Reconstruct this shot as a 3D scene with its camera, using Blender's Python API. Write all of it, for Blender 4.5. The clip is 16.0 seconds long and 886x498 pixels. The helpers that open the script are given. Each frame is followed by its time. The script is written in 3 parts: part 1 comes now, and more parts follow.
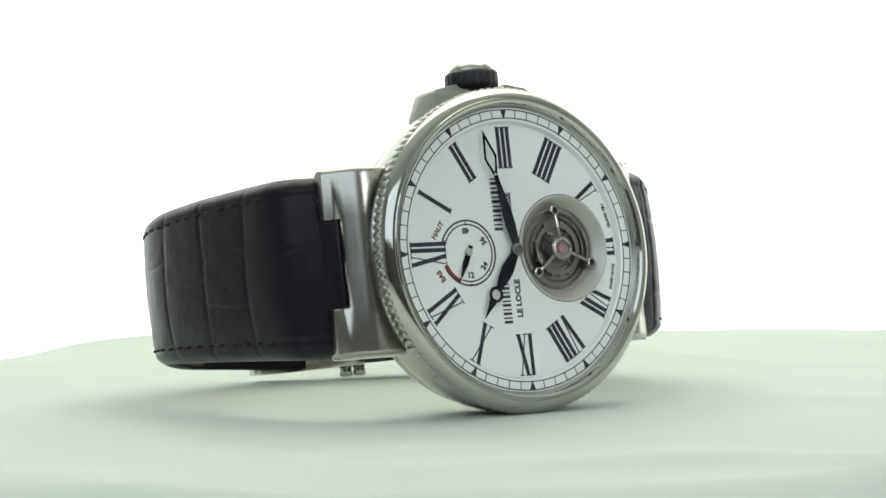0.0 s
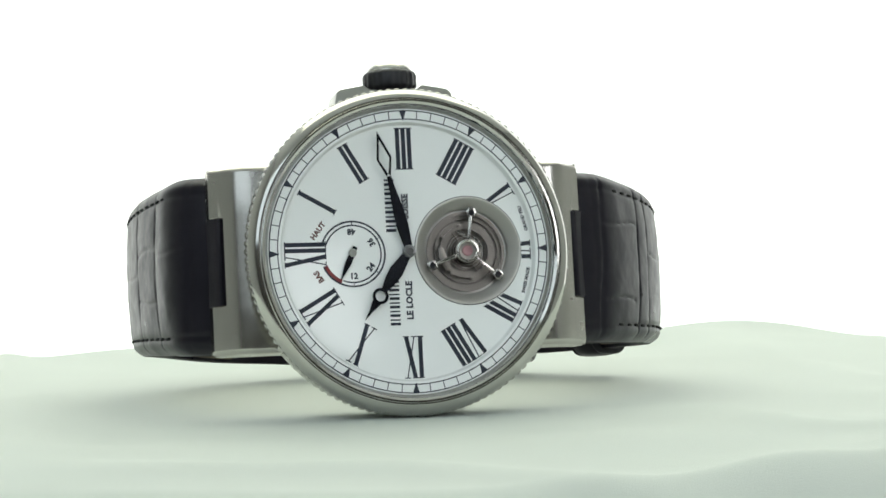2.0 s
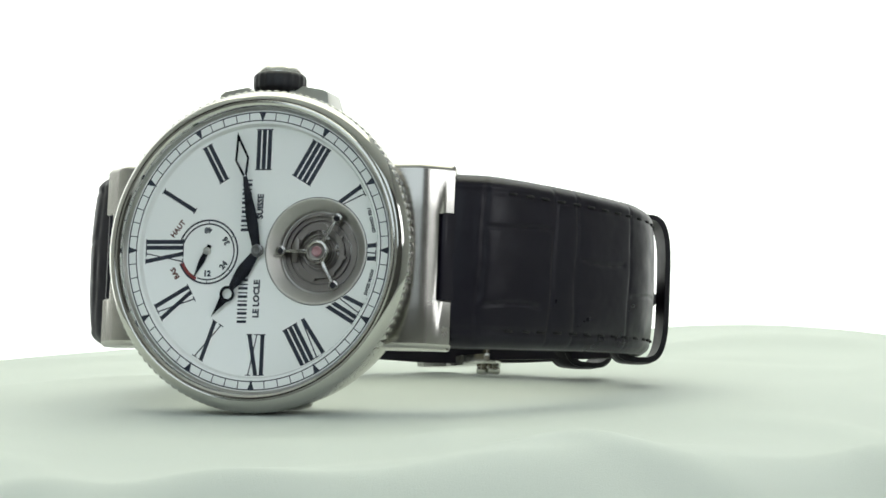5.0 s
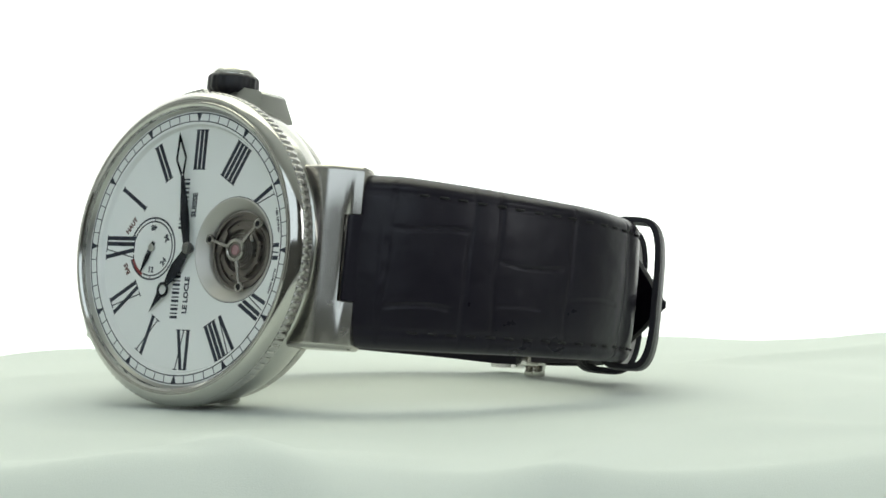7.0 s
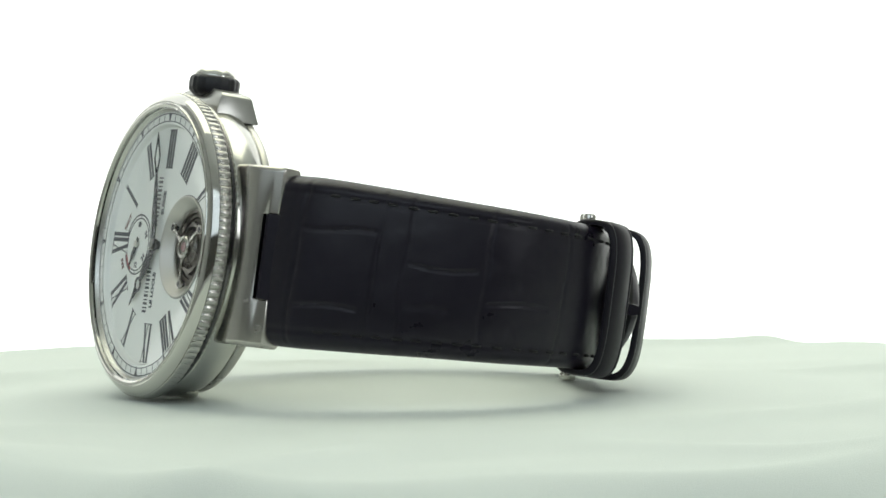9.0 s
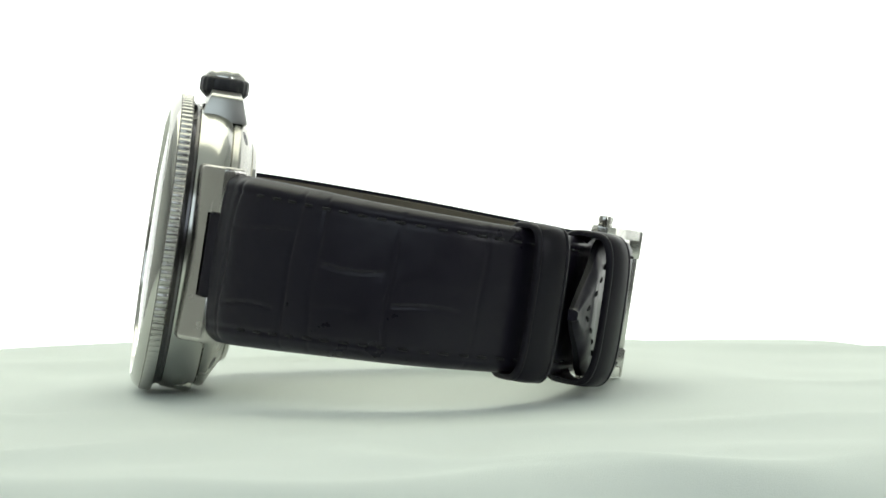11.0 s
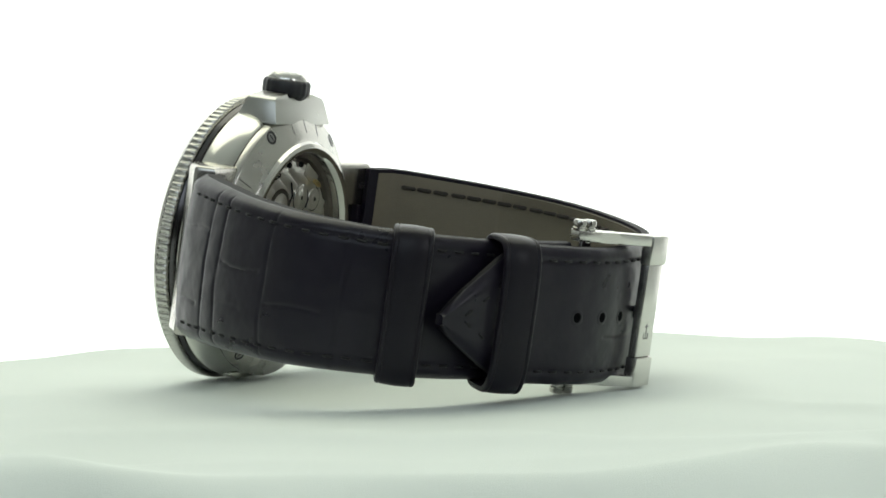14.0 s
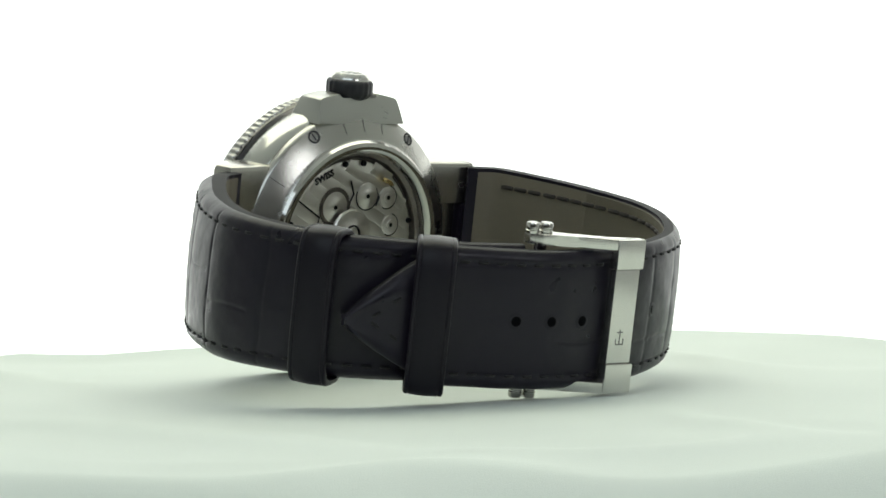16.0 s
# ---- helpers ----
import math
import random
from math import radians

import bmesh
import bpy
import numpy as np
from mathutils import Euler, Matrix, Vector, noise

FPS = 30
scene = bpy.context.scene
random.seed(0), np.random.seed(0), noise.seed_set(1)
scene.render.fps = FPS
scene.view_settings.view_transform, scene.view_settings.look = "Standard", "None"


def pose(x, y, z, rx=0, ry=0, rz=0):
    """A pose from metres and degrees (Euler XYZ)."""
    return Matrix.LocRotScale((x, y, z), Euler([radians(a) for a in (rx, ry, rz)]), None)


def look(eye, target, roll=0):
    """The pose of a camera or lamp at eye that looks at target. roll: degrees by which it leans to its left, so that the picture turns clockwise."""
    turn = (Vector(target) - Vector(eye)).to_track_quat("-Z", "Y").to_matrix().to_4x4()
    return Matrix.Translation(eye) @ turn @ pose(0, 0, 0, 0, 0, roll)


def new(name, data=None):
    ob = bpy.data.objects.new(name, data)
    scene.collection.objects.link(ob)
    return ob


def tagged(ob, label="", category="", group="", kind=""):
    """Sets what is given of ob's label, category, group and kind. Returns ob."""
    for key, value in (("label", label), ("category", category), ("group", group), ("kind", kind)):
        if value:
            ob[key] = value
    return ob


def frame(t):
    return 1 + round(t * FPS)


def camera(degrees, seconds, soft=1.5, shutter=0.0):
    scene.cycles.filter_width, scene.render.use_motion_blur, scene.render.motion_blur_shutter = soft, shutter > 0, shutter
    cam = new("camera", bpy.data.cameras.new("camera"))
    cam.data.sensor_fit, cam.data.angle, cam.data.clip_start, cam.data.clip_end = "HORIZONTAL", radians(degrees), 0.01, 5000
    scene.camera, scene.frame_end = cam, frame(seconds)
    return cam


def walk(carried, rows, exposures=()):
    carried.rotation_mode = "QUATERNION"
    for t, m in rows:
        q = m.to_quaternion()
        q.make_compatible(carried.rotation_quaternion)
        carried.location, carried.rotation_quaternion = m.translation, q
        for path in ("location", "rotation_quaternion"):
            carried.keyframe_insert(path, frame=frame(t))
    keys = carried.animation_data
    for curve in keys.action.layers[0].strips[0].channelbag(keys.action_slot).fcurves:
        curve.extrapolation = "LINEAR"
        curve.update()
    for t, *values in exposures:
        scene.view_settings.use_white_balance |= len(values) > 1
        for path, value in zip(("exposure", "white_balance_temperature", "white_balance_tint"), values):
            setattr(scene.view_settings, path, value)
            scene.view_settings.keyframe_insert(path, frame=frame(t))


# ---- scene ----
# ---- camera ----
cam = camera(16.327, 16.0, soft=1.62)
EYE = Vector((0.00294, -0.44233, 0.03894))
AIM = EYE + Vector((0.0, math.cos(radians(2.4293)), -math.sin(radians(2.4293))))
walk(cam, [(0.0, look(EYE, AIM, -0.574)), (16.0, look(EYE, AIM, -0.574))])

# ---- light ----
world = bpy.data.worlds.new("studio_air")
world.use_nodes = True
world.node_tree.nodes["Background"].inputs[0].default_value = (0.9, 0.95, 0.92, 1)
world.node_tree.nodes["Background"].inputs[1].default_value = 0.05
scene.world = world


def area_lamp(name, eye, target, sx, sy, watts, colour):
    data = bpy.data.lights.new(name, "AREA")
    data.shape, data.size, data.size_y, data.energy, data.color = "RECTANGLE", sx, sy, watts, colour
    lamp = new(name, data)
    lamp.matrix_world = look(eye, target)
    return lamp


area_lamp("overhead_softbox", (0.0, 0.21, 0.58), (0.0, 0.02, 0.0), 0.7, 0.45, 1.97, (0.98, 1.0, 0.79))
# broad cool fill, no source seen there; added to brighten the dial
area_lamp("front_fill", (-0.15, -0.64, 0.40), (0.0, 0.0, 0.02), 0.7, 0.36, 1.12, (0.80, 0.93, 1.0))
area_lamp("key_softbox", (0.42, -0.42, 0.26), (0.0, 0.0, 0.02), 0.16, 0.2, 0.44, (0.95, 0.98, 1.0))
scene.view_settings.exposure = 0.0


# ---- materials ----
def material(name, colour, rough=0.5, metal=0.0, coat=0.0, spec=0.5, vary=0.08, scale=900.0, bump=0.0, bump_scale=None,
             rough_vary=0.0, transmission=0.0, ior=1.5, emission=0.0, stretch=(1, 1, 1)):
    """Principled surface with colour and gloss varied at two scales (scales per metre)."""
    m = bpy.data.materials.new(name)
    m.use_nodes = True
    nt = m.node_tree
    b = nt.nodes["Principled BSDF"]
    b.inputs["Base Color"].default_value = (*colour, 1)
    b.inputs["Roughness"].default_value = rough
    b.inputs["Metallic"].default_value = metal
    b.inputs["Specular IOR Level"].default_value = spec
    b.inputs["Coat Weight"].default_value = coat
    b.inputs["Transmission Weight"].default_value = transmission
    b.inputs["IOR"].default_value = ior
    tc = nt.nodes.new("ShaderNodeTexCoord")
    mp = nt.nodes.new("ShaderNodeMapping")
    mp.inputs["Scale"].default_value = stretch
    nt.links.new(tc.outputs["Object"], mp.inputs["Vector"])
    fine = nt.nodes.new("ShaderNodeTexNoise")
    fine.inputs["Scale"].default_value, fine.inputs["Detail"].default_value = scale, 4
    wide = nt.nodes.new("ShaderNodeTexNoise")
    wide.inputs["Scale"].default_value = scale / 9
    nt.links.new(mp.outputs[0], fine.inputs["Vector"])
    nt.links.new(tc.outputs["Object"], wide.inputs["Vector"])
    add = nt.nodes.new("ShaderNodeMath")
    add.operation = "ADD"
    nt.links.new(fine.outputs["Fac"], add.inputs[0])
    nt.links.new(wide.outputs["Fac"], add.inputs[1])
    if vary:
        mix = nt.nodes.new("ShaderNodeMix")
        mix.data_type = "RGBA"
        mix.inputs["A"].default_value = (*[c * (1 - vary) for c in colour], 1)
        mix.inputs["B"].default_value = (*[min(1, c * (1 + vary)) for c in colour], 1)
        half = nt.nodes.new("ShaderNodeMath")
        half.operation = "MULTIPLY"
        half.inputs[1].default_value = 0.5
        nt.links.new(add.outputs[0], half.inputs[0])
        nt.links.new(half.outputs[0], mix.inputs["Factor"])
        nt.links.new(mix.outputs["Result"], b.inputs["Base Color"])
    if rough_vary:
        mr = nt.nodes.new("ShaderNodeMapRange")
        mr.inputs["From Min"].default_value, mr.inputs["From Max"].default_value = 0.6, 1.4
        mr.inputs["To Min"].default_value, mr.inputs["To Max"].default_value = max(0.0, rough - rough_vary), rough + rough_vary
        nt.links.new(add.outputs[0], mr.inputs["Value"])
        nt.links.new(mr.outputs[0], b.inputs["Roughness"])
    if bump:
        n2 = nt.nodes.new("ShaderNodeTexNoise")
        n2.inputs["Scale"].default_value, n2.inputs["Detail"].default_value = bump_scale or scale, 5
        nt.links.new(mp.outputs[0], n2.inputs["Vector"])
        bp = nt.nodes.new("ShaderNodeBump")
        bp.inputs["Strength"].default_value, bp.inputs["Distance"].default_value = bump, 0.0002
        nt.links.new(n2.outputs["Fac"], bp.inputs["Height"])
        nt.links.new(bp.outputs[0], b.inputs["Normal"])
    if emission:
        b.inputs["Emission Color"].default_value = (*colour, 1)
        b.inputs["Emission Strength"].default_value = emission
    return m


STEEL = material("polished_steel", (0.54, 0.53, 0.50), 0.09, 1.0, vary=0.02, scale=300, rough_vary=0.03)
LUGSTEEL = material("softly_polished_steel", (0.49, 0.472, 0.442), 0.24, 1.0, vary=0.03, scale=400, rough_vary=0.05)
RIM = material("fluted_steel", (0.5, 0.49, 0.465), 0.24, 1.0, vary=0.03, scale=600, rough_vary=0.04)
SATIN = material("satin_steel", (0.47, 0.47, 0.445), 0.30, 1.0, vary=0.03, scale=500, rough_vary=0.03)
MOVEMENT = material("rhodium_plate", (0.66, 0.64, 0.60), 0.31, 1.0, vary=0.05, scale=600, rough_vary=0.05)
DARKSTEEL = material("blackened_steel", (0.035, 0.035, 0.04), 0.35, 1.0, vary=0.1, scale=3000)
BRASS = material("gilt_brass", (0.6, 0.45, 0.2), 0.25, 1.0, vary=0.05)
ENAMEL = material("white_enamel", (0.81, 0.828, 0.805), 0.1, coat=0.0, spec=0.3, vary=0.012, scale=400)
INK = material("blue_black_enamel", (0.016, 0.019, 0.032), 0.3, vary=0.1)
BLUED = material("blued_steel", (0.04, 0.042, 0.052), 0.22, 0.9, vary=0.1, scale=2000)
REDINK = material("red_enamel", (0.22, 0.03, 0.03), 0.4)
BROWNINK = material("brown_ink", (0.12, 0.05, 0.04), 0.5)
RUBY = material("ruby", (0.30, 0.16, 0.17), 0.15, coat=0.5, vary=0.05)
RUBBER = material("black_rubber", (0.014, 0.014, 0.018), 0.42, vary=0.15, scale=1800, bump=0.12)
LEATHER = material("navy_black_leather", (0.0105, 0.0086, 0.0158), 0.34, spec=0.28, vary=0.18, scale=400, rough_vary=0.1, bump=0.12, bump_scale=900)
CALF = material("smooth_black_calf", (0.0078, 0.0066, 0.0112), 0.4, spec=0.22, vary=0.12, scale=500, rough_vary=0.06, bump=0.06, bump_scale=1500)
CHROME = material("bright_polished_steel", (0.54, 0.53, 0.515), 0.12, 1.0, vary=0.02, scale=500, rough_vary=0.03)
BRUSHED = material("brushed_well_steel", (0.60, 0.585, 0.555), 0.56, 1.0, vary=0.04, scale=700, rough_vary=0.05)
BACK = material("satin_back_steel", (0.47, 0.46, 0.43), 0.27, 1.0, vary=0.03, scale=300, rough_vary=0.03)
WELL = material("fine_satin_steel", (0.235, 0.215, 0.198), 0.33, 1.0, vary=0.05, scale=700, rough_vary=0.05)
HUB = material("grey_hub_steel", (0.2, 0.2, 0.2), 0.3, 1.0, vary=0.04, scale=700)
FLOOR = material("bronze_grey_plate", (0.17, 0.152, 0.14), 0.36, 1.0, vary=0.06, scale=700, rough_vary=0.04)
GROOVE = material("groove_dark_reflection", (0.11, 0.105, 0.11), 0.2, 1.0, vary=0.05, scale=500)
BAND = material("soft_polished_steel", (0.53, 0.525, 0.49), 0.17, 1.0, vary=0.02, scale=300, rough_vary=0.03)
ARM = material("soft_grey_steel", (0.44, 0.425, 0.40), 0.22, 1.0, vary=0.03, scale=600, rough_vary=0.03)
BRIGHT = material("bright_brushed_steel", (0.66, 0.65, 0.62), 0.24, 1.0, vary=0.03, scale=500, rough_vary=0.03)
EDGE = material("black_edge_paint", (0.006, 0.0058, 0.008), 0.6, spec=0.15, vary=0.2)
BORE = material("hole_shade", (0.002, 0.002, 0.003), 0.9, spec=0.05, vary=0.1)
LINING = material("taupe_lining", (0.13, 0.112, 0.08), 0.62, vary=0.1, scale=1800, bump=0.3, bump_scale=5000)
THREAD = material("black_thread", (0.006, 0.006, 0.008), 0.7, vary=0.2, scale=4000, bump=0.3)
DARKTHREAD = material("brown_thread", (0.022, 0.017, 0.014), 0.7, vary=0.2, scale=4000)
# white cloth; the greenish cast of the light is put into its base colour
CLOTH = material("white_cloth_green_cast", (0.712, 0.768, 0.732), 0.85, spec=0.2, vary=0.02, scale=60, bump=0.25, bump_scale=5200)
PAPER = material("white_paper", (0.82, 0.84, 0.82), 0.9, spec=0.1, vary=0.02, scale=20)
GREY = material("grey_fabric", (0.48, 0.49, 0.48), 0.9, spec=0.1, vary=0.05, scale=20)
DARKROOM = material("unseen_dark_surround", (0.10, 0.098, 0.095), 0.9, spec=0.1, vary=0.08, scale=20)
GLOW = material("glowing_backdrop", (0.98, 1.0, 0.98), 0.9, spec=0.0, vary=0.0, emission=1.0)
CRYSTAL = material("sapphire_crystal", (1, 1, 1), 0.0, spec=0.3, vary=0.0, transmission=1.0, ior=1.05)

# ---- mesh helpers (millimetres) ----
# the case stands on its rim and leans back on the strap: dial centre as origin, x to six o'clock, y to the crown, z out of the dial
CASE = Matrix(((0.998938, 0.003463, -0.045954, -0.01210),
               (-0.045908, 0.162051, -0.985714, -0.03676),
               (0.004034, 0.986776, 0.162038, 0.02159),
               (0, 0, 0, 1)))


def part(name, bm, mat, parent, label="", at=None, smooth=35):
    """One mesh object under a thing (in the case's space) or under a part."""
    me = bpy.data.meshes.new(name)
    bmesh.ops.recalc_face_normals(bm, faces=bm.faces)
    bmesh.ops.scale(bm, vec=(0.001, 0.001, 0.001), verts=bm.verts)
    bm.to_mesh(me)
    bm.free()
    me.materials.append(mat)
    me.shade_smooth()
    me.set_sharp_from_angle(angle=radians(smooth))
    return place(name, me, parent, label, at)


def place(name, me, parent, label="", at=None):
    ob = new(name, me)
    ob.parent = parent
    ob.matrix_basis = (CASE if parent.type == "EMPTY" else Matrix()) @ (at or Matrix())
    return tagged(ob, label)


def mm(x, y, z, rx=0, ry=0, rz=0):
    return pose(x / 1000, y / 1000, z / 1000, rx, ry, rz)


def lathe(profile, n=128, closed=True, wobble=None):
    """Turned body round z; profile of (r, z); wobble(i, r, z) may change the radius."""
    bm = bmesh.new()
    rings = []
    for r, z in profile:
        if r < 1e-6:
            rings.append([bm.verts.new((0, 0, z))])
            continue
        ring = []
        for i in range(n):
            a = 2 * math.pi * i / n
            rr = wobble(i, r, z) if wobble else r
            ring.append(bm.verts.new((rr * math.cos(a), rr * math.sin(a), z)))
        rings.append(ring)
    pairs = list(zip(rings, rings[1:])) + ([(rings[-1], rings[0])] if closed else [])
    for a, b in pairs:
        for i in range(n):
            j = (i + 1) % n
            if len(a) == 1 and len(b) == 1:
                continue
            if len(a) == 1:
                bm.faces.new((a[0], b[i], b[j]))
            elif len(b) == 1:
                bm.faces.new((a[i], b[0], a[j]))
            else:
                bm.faces.new((a[i], b[i], b[j], a[j]))
    return bm


def add_prism(bm, poly, z0, z1):
    lo = [bm.verts.new((x, y, z0)) for x, y in poly]
    hi = [bm.verts.new((x, y, z1)) for x, y in poly]
    n = len(poly)
    bm.faces.new(lo[::-1])
    bm.faces.new(hi)
    for i in range(n):
        bm.faces.new((lo[i], lo[(i + 1) % n], hi[(i + 1) % n], hi[i]))


def prism(poly, z0, z1, bevel=0.0, seg=2):
    bm = bmesh.new()
    add_prism(bm, poly, z0, z1)
    if bevel:
        bmesh.ops.bevel(bm, geom=bm.edges[:], offset=bevel, segments=seg, affect="EDGES", profile=0.6)
    return bm


def plan(poly, y0, y1, bevel=0.2):
    """Body with an outline in x and z, from y0 to y1."""
    bm = prism(poly, -y1, -y0, bevel)
    return turned(bm, Matrix.Rotation(radians(90), 4, "X"))


def turned(bm, m):
    bmesh.ops.transform(bm, matrix=m, verts=bm.verts)
    return bm


def merged(*bms):
    out = bmesh.new()
    for b in bms:
        me = bpy.data.meshes.new("tmp")
        b.to_mesh(me)
        b.free()
        out.from_mesh(me)
        bpy.data.meshes.remove(me)
    return out


def add_ring(bm, r0, r1, z0, z1, a0=0.0, a1=360.0, cx=0.0, cy=0.0, n=96):
    full = abs(a1 - a0) >= 359.9
    k = n if full else n + 1
    cols = []
    for i in range(k):
        a = radians(a0 + (a1 - a0) * i / n)
        c, s = math.cos(a), math.sin(a)
        cols.append([bm.verts.new((cx + r * c, cy + r * s, z)) for r, z in ((r0, z0), (r1, z0), (r1, z1), (r0, z1))])
    for i in range(n):
        a, b = cols[i], cols[(i + 1) % k]
        for q in range(4):
            bm.faces.new((a[q], b[q], b[(q + 1) % 4], a[(q + 1) % 4]))
    if not full:
        bm.faces.new(cols[0])
        bm.faces.new(cols[-1][::-1])


def tube(points, radius, n=10, closed=False):
    """Round bar along points."""
    bm = bmesh.new()
    pts = [Vector(p) for p in points]
    rings = []
    for i, p in enumerate(pts):
        a = pts[i - 1] if (i or closed) else pts[0]
        b = pts[(i + 1) % len(pts)] if (i + 1 < len(pts) or closed) else pts[-1]
        t = (b - a).normalized()
        u = t.orthogonal().normalized() if abs(t.z) > 0.95 else t.cross(Vector((0, 0, 1))).normalized()
        v = t.cross(u)
        rings.append([bm.verts.new(p + radius * (math.cos(2 * math.pi * k / n) * u + math.sin(2 * math.pi * k / n) * v)) for k in range(n)])
    for a, b in list(zip(rings, rings[1:])) + ([(rings[-1], rings[0])] if closed else []):
        for k in range(n):
            bm.faces.new((a[k], a[(k + 1) % n], b[(k + 1) % n], b[k]))
    if not closed:
        bm.faces.new(rings[0][::-1])
        bm.faces.new(rings[-1])
    return bm


def spline(points, n):
    """n + 1 samples of a Catmull-Rom curve through points of any dimension, evenly spaced along it."""
    p = np.array(points, float)
    p = np.vstack([2 * p[0] - p[1], p, 2 * p[-1] - p[-2]])
    out = []
    for i in range(1, len(p) - 2):
        for k in range(40):
            t = k / 40
            out.append(0.5 * (2 * p[i] + (p[i + 1] - p[i - 1]) * t + (2 * p[i - 1] - 5 * p[i] + 4 * p[i + 1] - p[i + 2]) * t * t
                              + (3 * p[i] - p[i - 1] - 3 * p[i + 1] + p[i + 2]) * t ** 3))
    out.append(p[-2])
    out = np.array(out)
    d = np.concatenate([[0], np.cumsum(np.linalg.norm(np.diff(out[:, :2], axis=0), axis=1))])
    want = np.linspace(0, d[-1], n + 1)
    return np.stack([np.interp(want, d, out[:, k]) for k in range(out.shape[1])], 1), want


def lettering(name, words, size, x, y, z, angle, mat, parent, label="", at=None):
    """Printed or engraved words, centred on (x, y); angle of the reading direction."""
    cu = bpy.data.curves.new(name, "FONT")
    cu.body, cu.size, cu.align_x, cu.align_y, cu.extrude = words, size, "CENTER", "CENTER", 0.015
    cu.resolution_u, cu.offset = 2, 0.045 * size
    tmp = new(name, cu)
    me = bpy.data.meshes.new_from_object(tmp)
    bpy.data.objects.remove(tmp)
    bpy.data.curves.remove(cu)
    bm = bmesh.new()
    bm.from_mesh(me)
    bpy.data.meshes.remove(me)
    turned(bm, Matrix.Translation((x, y, z)) @ Matrix.Rotation(radians(angle), 4, "Z"))
    return part(name, bm, mat, parent, label, at)


# ---- studio ----
def sheet(name, m, sx, sy, mat, label, thick=0.01):
    bm = bmesh.new()
    bmesh.ops.create_cube(bm, size=1)
    bmesh.ops.scale(bm, vec=(sx, sy, thick), verts=bm.verts)
    me = bpy.data.meshes.new(name)
    bm.to_mesh(me)
    bm.free()
    me.materials.append(mat)
    ob = new(name, me)
    ob.matrix_world = m
    return tagged(ob, label, kind="structure")


# the backdrop's white is its own emission, not lamplight falling on it
sheet("backdrop", pose(0, 0.62, 0.2, 90), 1.7, 1.2, GLOW, "white studio backdrop behind the turntable, glowing evenly by itself")
# unseen surrounds, added to close the studio; side greys set the bounced fill
sheet("wall_west", pose(-0.75, -0.1, 0.2, 0, 90), 1.2, 1.45, GREY, "unseen grey fabric side wall, added for bounced light")
sheet("wall_east", pose(0.75, -0.1, 0.2, 0, 90), 1.2, 1.45, GREY, "unseen grey fabric side wall, added for bounced light")
# unseen wall behind the camera, added dark so the polished steel reflects it
sheet("wall_south", pose(0, -0.84, 0.2, 90), 1.7, 1.2, DARKROOM, "unseen dark grey front wall, added to darken reflections in the steel")
sheet("ceiling", pose(0, -0.1, 0.76), 1.7, 1.5, PAPER, "unseen white paper roof, added for bounced light")
sheet("floor", pose(0, -0.1, -0.12), 1.7, 1.5, PAPER, "unseen white paper floor, added to close the studio")


def build_cloth():
    """Cloth over the round turntable plate: nearly flat top with soft creases, a rounded rim, hanging folds."""
    bm = bmesh.new()
    na = 288
    radii = [0.0015 * i for i in range(1, 62)] + [0.0915 + 0.0008 * i for i in range(1, 75)]

    def height(r, a):
        x, y = r * math.cos(a), r * math.sin(a)
        rim = 0.056 + 0.005 * math.sin(2 * a + 1.2) + 0.003 * math.sin(3 * a)  # edge of the plate under the cloth
        u = min(1, max(0, (r - rim) / 0.011))
        z = -0.0004 * u * u * (3 - 2 * u)
        p = Vector((x * 20, y * 20, 3.1))
        w = min(1, max(0, (r - 0.043) / 0.03))
        z += 0.0013 * w * noise.noise(p) + 0.0006 * w * noise.noise(p * 2.3 + Vector((4, 0, 1)))
        ridge = abs(noise.noise(Vector((x * 16 + 7, y * 16, 1.7))))
        z += 0.0012 * w * math.exp(-(ridge / 0.12) ** 2)
        edge = 0.111 + 0.004 * math.sin(2 * a + 0.6) + 0.003 * math.sin(5 * a + 2)
        if r > edge:
            d = (r - edge) / 0.012
            z -= 0.011 * (d * d / (1 + d)) * (1 + 0.3 * math.sin(11 * a + 3 * math.sin(2 * a)))
        # the border rises and sags round the plate, with a few soft folds near its front
        rise = np.interp(math.degrees(a) % 360, (0, 13, 50, 93, 141, 184, 221, 264, 315, 360), (0.5, 0.9, 1.1, 0.4, -0.6, 0.1, -0.7, -0.7, 0.3, 0.5))
        z += 0.001 * rise * min(1, max(0, (r - 0.06) / 0.04)) ** 2
        for c, wide, high, r0 in ((-66, 9, 3.8, 0.084), (-82, 6, 2.4, 0.092), (48, 8, 2.2, 0.092), (2, 7, 1.8, 0.094)):
            da = (math.degrees(a) - c + 180) % 360 - 180 + 260 * (r - 0.1)
            z += 0.001 * high * math.exp(-(da / wide) ** 2) * min(1, max(0, (r - r0) / 0.02)) ** 1.5
        return z
    centre = bm.verts.new((0, 0, 0))
    rings = [[bm.verts.new((r * math.cos(2 * math.pi * k / na), r * math.sin(2 * math.pi * k / na), height(r, 2 * math.pi * k / na)))
              for k in range(na)] for r in radii]
    for k in range(na):
        bm.faces.new((centre, rings[0][k], rings[0][(k + 1) % na]))
    for a, b in zip(rings, rings[1:]):
        for k in range(na):
            bm.faces.new((a[k], b[k], b[(k + 1) % na], a[(k + 1) % na]))
    me = bpy.data.meshes.new("turntable_cloth")
    bm.to_mesh(me)
    bm.free()
    me.materials.append(CLOTH)
    me.shade_smooth()
